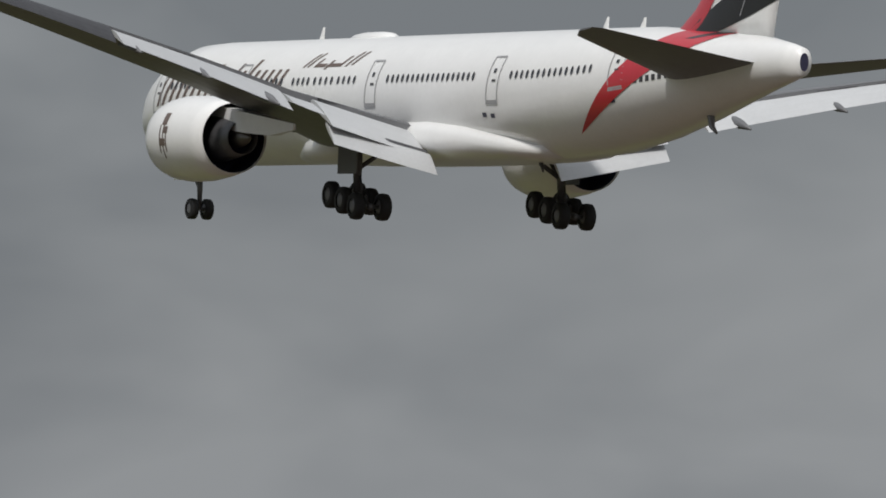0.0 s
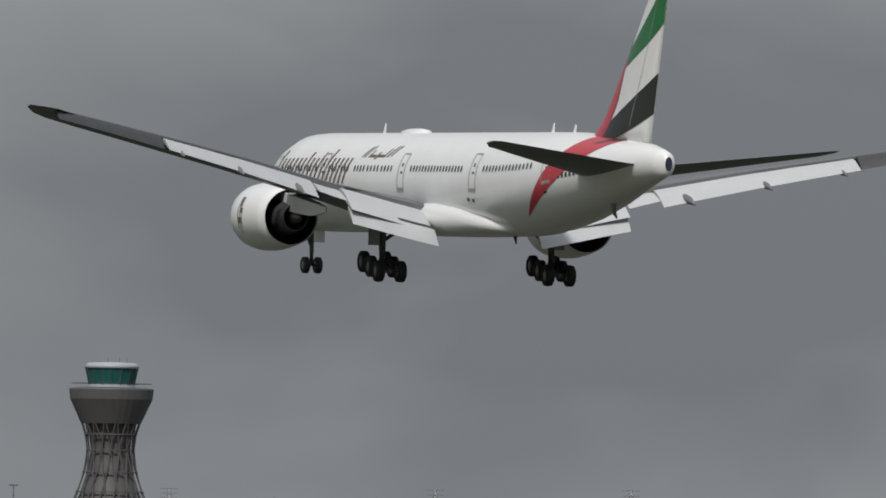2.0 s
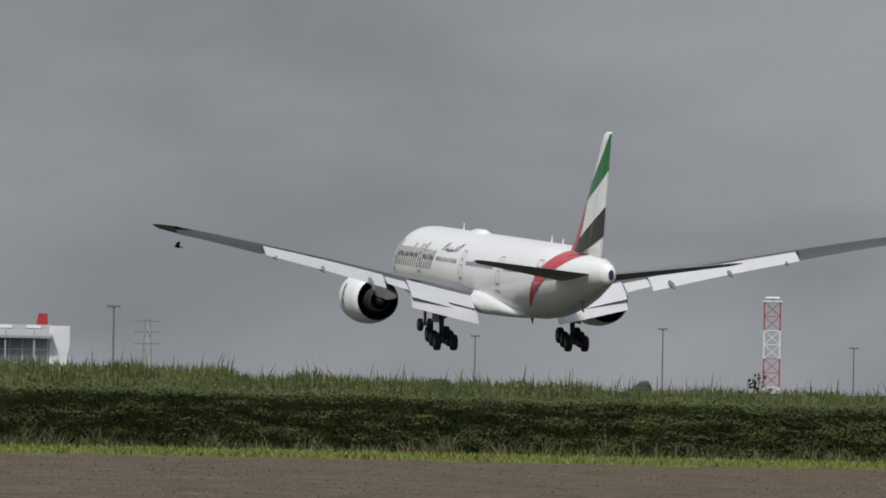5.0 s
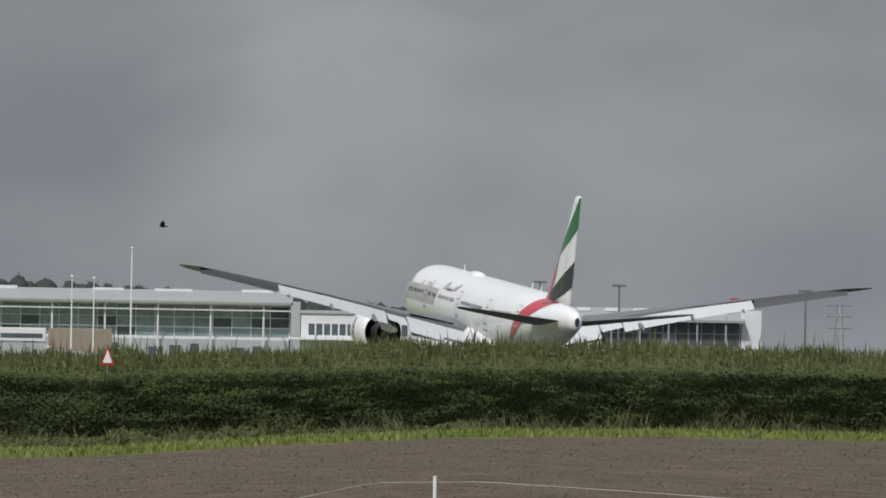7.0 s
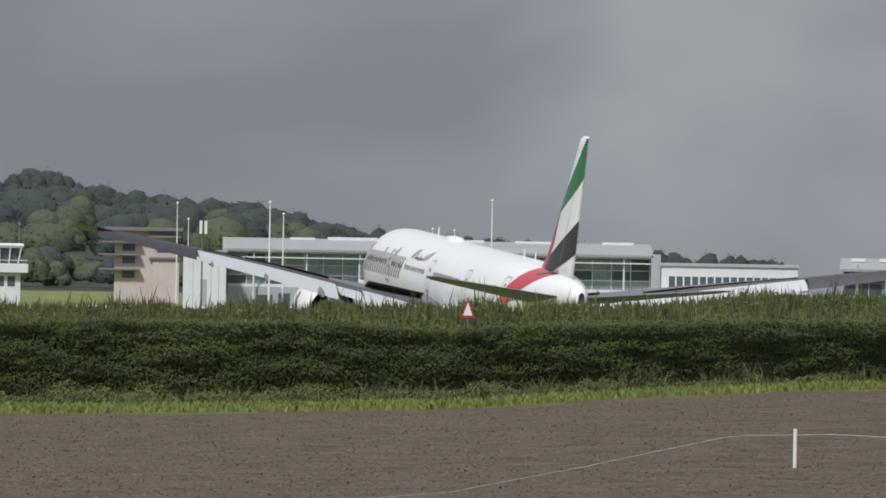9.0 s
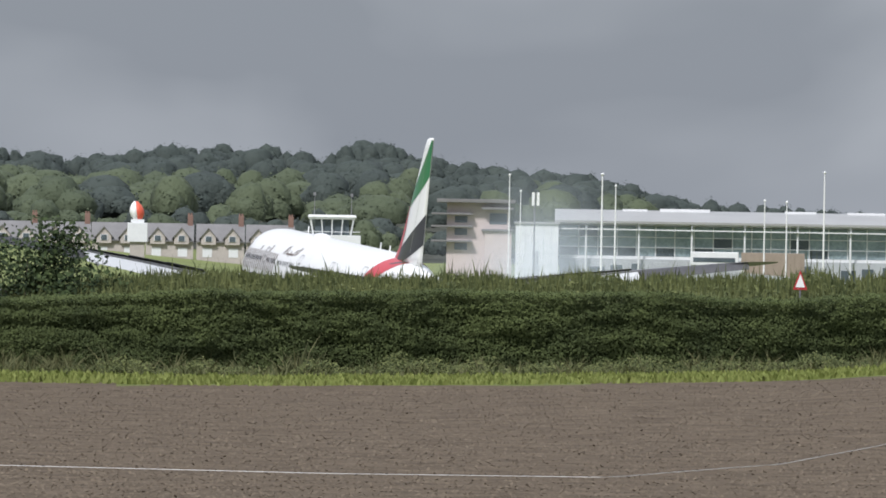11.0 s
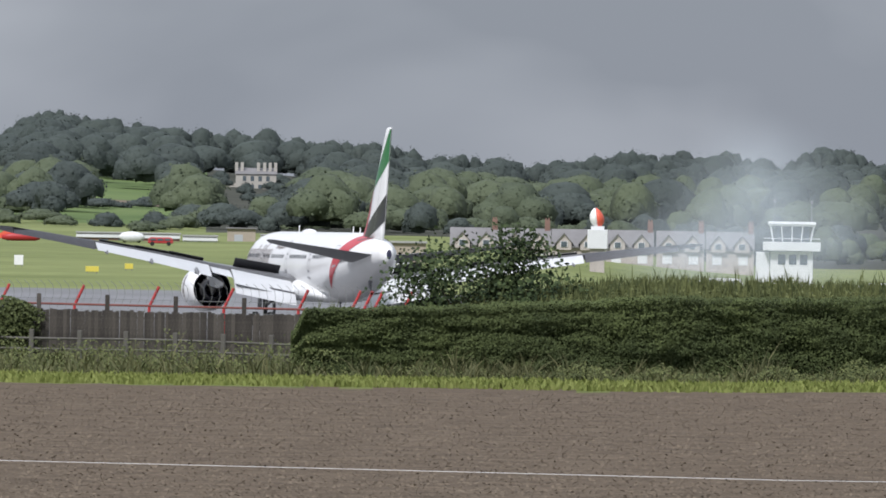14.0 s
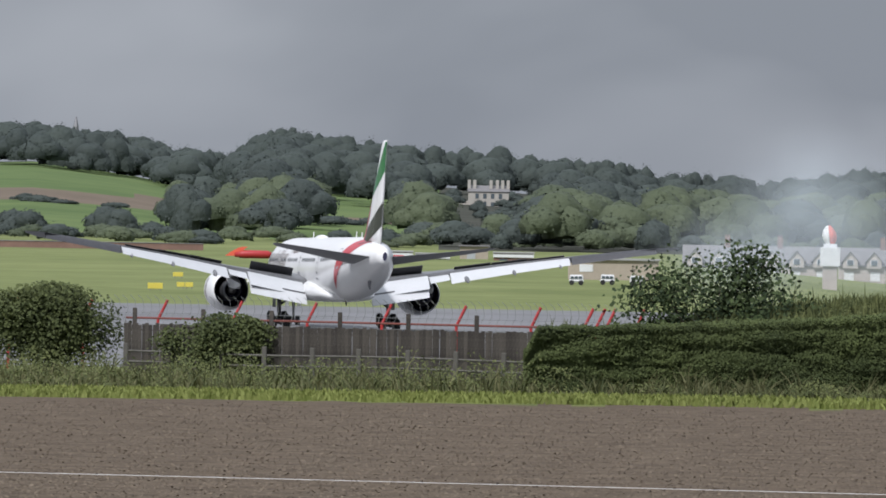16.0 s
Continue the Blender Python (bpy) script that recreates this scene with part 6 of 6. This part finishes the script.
    for x in (-1.2, 1.2):
        part("wheel", lathe(bmesh.new(), [(-0.1, 0.02), (-0.1, 0.36), (0.1, 0.36), (0.1, 0.02)], 12, centre=(x, 0, 0.36)), M["tyre"], t)
    for n, (u, w, h) in enumerate(((-575, 4.6, 1.9), (-528, 6.2, 2.7), (-482, 4.4, 1.8), (-350, 5.4, 2.3), (-296, 4.5, 1.9), (-232, 6.0, 2.8), (-170, 4.4, 1.9))):
        make_vehicle(u, 1470, w, h, M["white_wall"], "van" if w > 5 else "car", "white airport van on the apron" if w > 5 else "white car on the apron")
    # red fire engine and orange tail
    make_vehicle(-1520, 1850, 4.2, 1.4, M["signal_red"], "fire_engine", "red airport fire engine on the far grass", M["signal_red"])
    t = thing("light_aircraft", site(-1790, 1900), "parked aircraft with an orange fin", "airplane")
    part("fuselage", tubed([(5.4, 0, 0.6), (4.6, 0, 0.7), (0.6, 0, 0.7), (-1.0, 0, 0.62)], [0.35, 0.66, 0.68, 0.4], 14), M["signal_red"], t, "red fuselage", smooth=True)
    part("fin", loft(bmesh.new(), [[(x0, -0.2, zz), (x1, -0.2, zz), (x1, 0.2, zz), (x0, 0.2, zz)] for x0, x1, zz in ((-2.6, -0.6, 0.4), (-1.6, 0.2, 1.1), (-0.4, 0.9, 1.75), (0.4, 1.2, 1.95))]), M["signal_orange"], t, "orange fin")
    part("undercarriage", tubed([(0, 0, -0.2), (0, 0, 0.6)], 0.2, 6), M["gear_steel"], t)
    for i, (u, d) in enumerate(((-1195, 1560), (-1140, 1570), (-1088, 1560))):
        make_vehicle(u, d, 2.0, 1.45, M["white_wall"], "car", "white car by the airfield shed")


M["crate"] = material("crate", (0.27, 0.22, 0.175), 0.7, vary=0.12, scale=0.6)
M["shed_wall"] = material("shed_wall", (0.36, 0.31, 0.25), 0.8, vary=0.1, scale=0.4)
make_terminal()
make_annexes()
make_old_tower()
make_office()
cottage = make_house()
for i, u in enumerate((-965, -872, -785, -690, -600, -512)):
    m = site(u, 1900, EYE[2] + 1900 * -58 / SCALE)
    if i == 0:
        cottage.matrix_basis = m
    else:
        copy_thing(cottage, m)
make_manor()
make_control_tower()
make_radar_mast()
make_poles()
make_signal_dome()
make_apron_things()


# ---------------------------------------------------------------- bird and smoke
def make_bird():
    b = thing("crow", Matrix(), "black crow in flight", "bird")
    part("body", tubed([(-0.42, 0, 0.0), (-0.3, 0, 0.02), (-0.05, 0, 0.02), (0.12, 0, 0.04), (0.2, 0, 0.07), (0.3, 0, 0.05)], [0.05, 0.04, 0.1, 0.08, 0.06, 0.008], 8), M["feather"], b, smooth=True)
    made = []
    for s in (-1, 1):
        w = part("wing", loft(bmesh.new(), [[(x0 + 0.12, s * y, z), (x0, s * y, z + 0.02), (x0 - c, s * y, z), (x0, s * y, z - 0.01)] for y, x0, c, z in ((0.05, 0.02, 0.22, 0.0), (0.3, 0.06, 0.22, 0.02), (0.55, -0.04, 0.14, 0.02), (0.72, -0.16, 0.04, 0.0))]), M["feather"], b)
        made.append((w, s))
    return b, made


crow, crow_wings = make_bird()


def smoke_material():
    m = bpy.data.materials.new("tyre_smoke")
    m.use_nodes = True
    nd, lk = m.node_tree.nodes, m.node_tree.links
    nd.clear()
    tc = nd.new("ShaderNodeTexCoord")
    grad = nd.new("ShaderNodeTexGradient")
    grad.gradient_type = "QUADRATIC_SPHERE"
    lk.new(tc.outputs["Object"], grad.inputs[0])
    n = node(nd, "ShaderNodeTexNoise", Scale=1.6, Detail=4.0)
    lk.new(tc.outputs["Object"], n.inputs[0])
    f = nd.new("ShaderNodeMath")
    f.operation = "MULTIPLY"
    lk.new(grad.outputs["Fac"], f.inputs[0])
    lk.new(n.outputs[0], f.inputs[1])
    g = nd.new("ShaderNodeMath")
    g.operation = "MULTIPLY"
    g.inputs[1].default_value = 0.62
    lk.new(f.outputs[0], g.inputs[0])
    clear, mist, mix, out = nd.new("ShaderNodeBsdfTransparent"), node(nd, "ShaderNodeBsdfDiffuse", Color=(0.62, 0.7, 0.74, 1)), nd.new("ShaderNodeMixShader"), nd.new("ShaderNodeOutputMaterial")
    lk.new(g.outputs[0], mix.inputs[0])
    lk.new(clear.outputs[0], mix.inputs[1])
    lk.new(mist.outputs[0], mix.inputs[2])
    lk.new(mix.outputs[0], out.inputs[0])
    return m


M["smoke"] = smoke_material()


def make_smoke():
    """Drifting tyre and engine smoke: six thin bowed veils, one behind another."""
    puffs = []
    me = None
    for i, (dx, dz, sx, sz) in enumerate(((0, 1.5, 12, 9), (6, 4.0, 11, 9), (-4, 0.5, 10, 6), (12, 1.5, 12, 8), (3, 6.5, 9, 8))):
        if me is None:
            verts, faces, n = [], [], 14
            for a in range(n + 1):
                for b in range(n + 1):
                    x, z = -1 + 2 * a / n, -1 + 2 * b / n
                    verts.append((x, 0.25 * (x * x + z * z), z))
            for a in range(n):
                for b in range(n):
                    faces.append((a * (n + 1) + b, (a + 1) * (n + 1) + b, (a + 1) * (n + 1) + b + 1, a * (n + 1) + b + 1))
            ob = flat_mesh("smoke_puff", verts, faces, M["smoke"], smooth=True)
            me = ob.data
        else:
            ob = new("smoke_puff", me)
        ob.scale = (sx, 3.0, sz)
        tagged(ob, "thin pale blue tyre smoke drifting over the runway", "smoke", "landing smoke")
        puffs.append((ob, dx, dz))
    return puffs


smoke_puffs = make_smoke()


# ---------------------------------------------------------------- what moves
def motions():
    walk(airliner, [(t, flight_pose(*row)) for t, *row in FLIGHT])
    # the wings bend up in the air and settle on the ground
    for w, side in wings:
        at = w.location.copy()
        walk(w, [(t, Matrix.Translation(at + Vector((0, 0, up))) @ pose(0, 0, 0, 0, -side * a)) for t, a, up in ((0, -0.6, 0), (2.0, -0.4, 0), (5.5, 0.3, 0), (7.0, 0.2, 0.05), (10.3, -1.7, 0.25), (13.0, -2.7, 0.3), (16.0, -2.8, 0.3))])
    for k, (s, hinge) in enumerate(spoilers):
        at = s.location.copy()
        walk(s, [(t, Matrix.Translation(at) @ Matrix.Rotation(radians(-a * (1.0, 0.8, 0.75, 0.7)[k % 4]), 4, hinge)) for t, a in ((0, 0), (5.8, 0), (7.2, 8), (8.2, 14), (10.3, 33), (16.0, 36))])
    # the crow crosses from the aircraft's side to the left
    rows = []
    for t, u, v in ((0, 3600, 150), (3.2, 2500, 150), (5.3, 1640, 168), (5.5, 1545, 160), (6.0, 1202, 149), (6.2, 1062, 145), (6.5, 865, 141), (7.0, 520, 155), (7.5, 208, 187), (8.2, -300, 240), (10.3, -1900, 300), (13.0, -4200, 330), (16.0, -6500, 350)):
        rows.append((t, Matrix.Translation(bearing(u, 880, v)) @ pose(0, 0, 0, 8, 0, 175)))
    walk(crow, rows)
    for w, s in crow_wings:
        walk(w, [(k * 0.2, pose(0, 0, 0, s * (28 if k % 2 else -20))) for k in range(81)])
    # the smoke hangs low on the runway, then rises and trails after the aircraft
    for i, (p, dx, dz) in enumerate(smoke_puffs):
        rows = []
        for t, u, d, h in ((0, 1600, 960, -1), (5.5, 1500, 960, -1), (8.2, 700, 960, -2.5), (10.3, 60, 960, -1.5), (11.5, -150, 965, 1.0), (12.5, -290, 970, 3.0), (13.5, -430, 980, 4.0), (14.5, -620, 990, 4.5), (16.0, -850, 1000, 5.0)):
            rows.append((t, Matrix.Translation(bearing(u, d + 7 * i, z=h + dz * blend(t, 8, 12)) + Vector((dx * (0.4 + 0.1 * max(0, t - 10)), 0, 0)))))
        walk(p, rows)


motions()
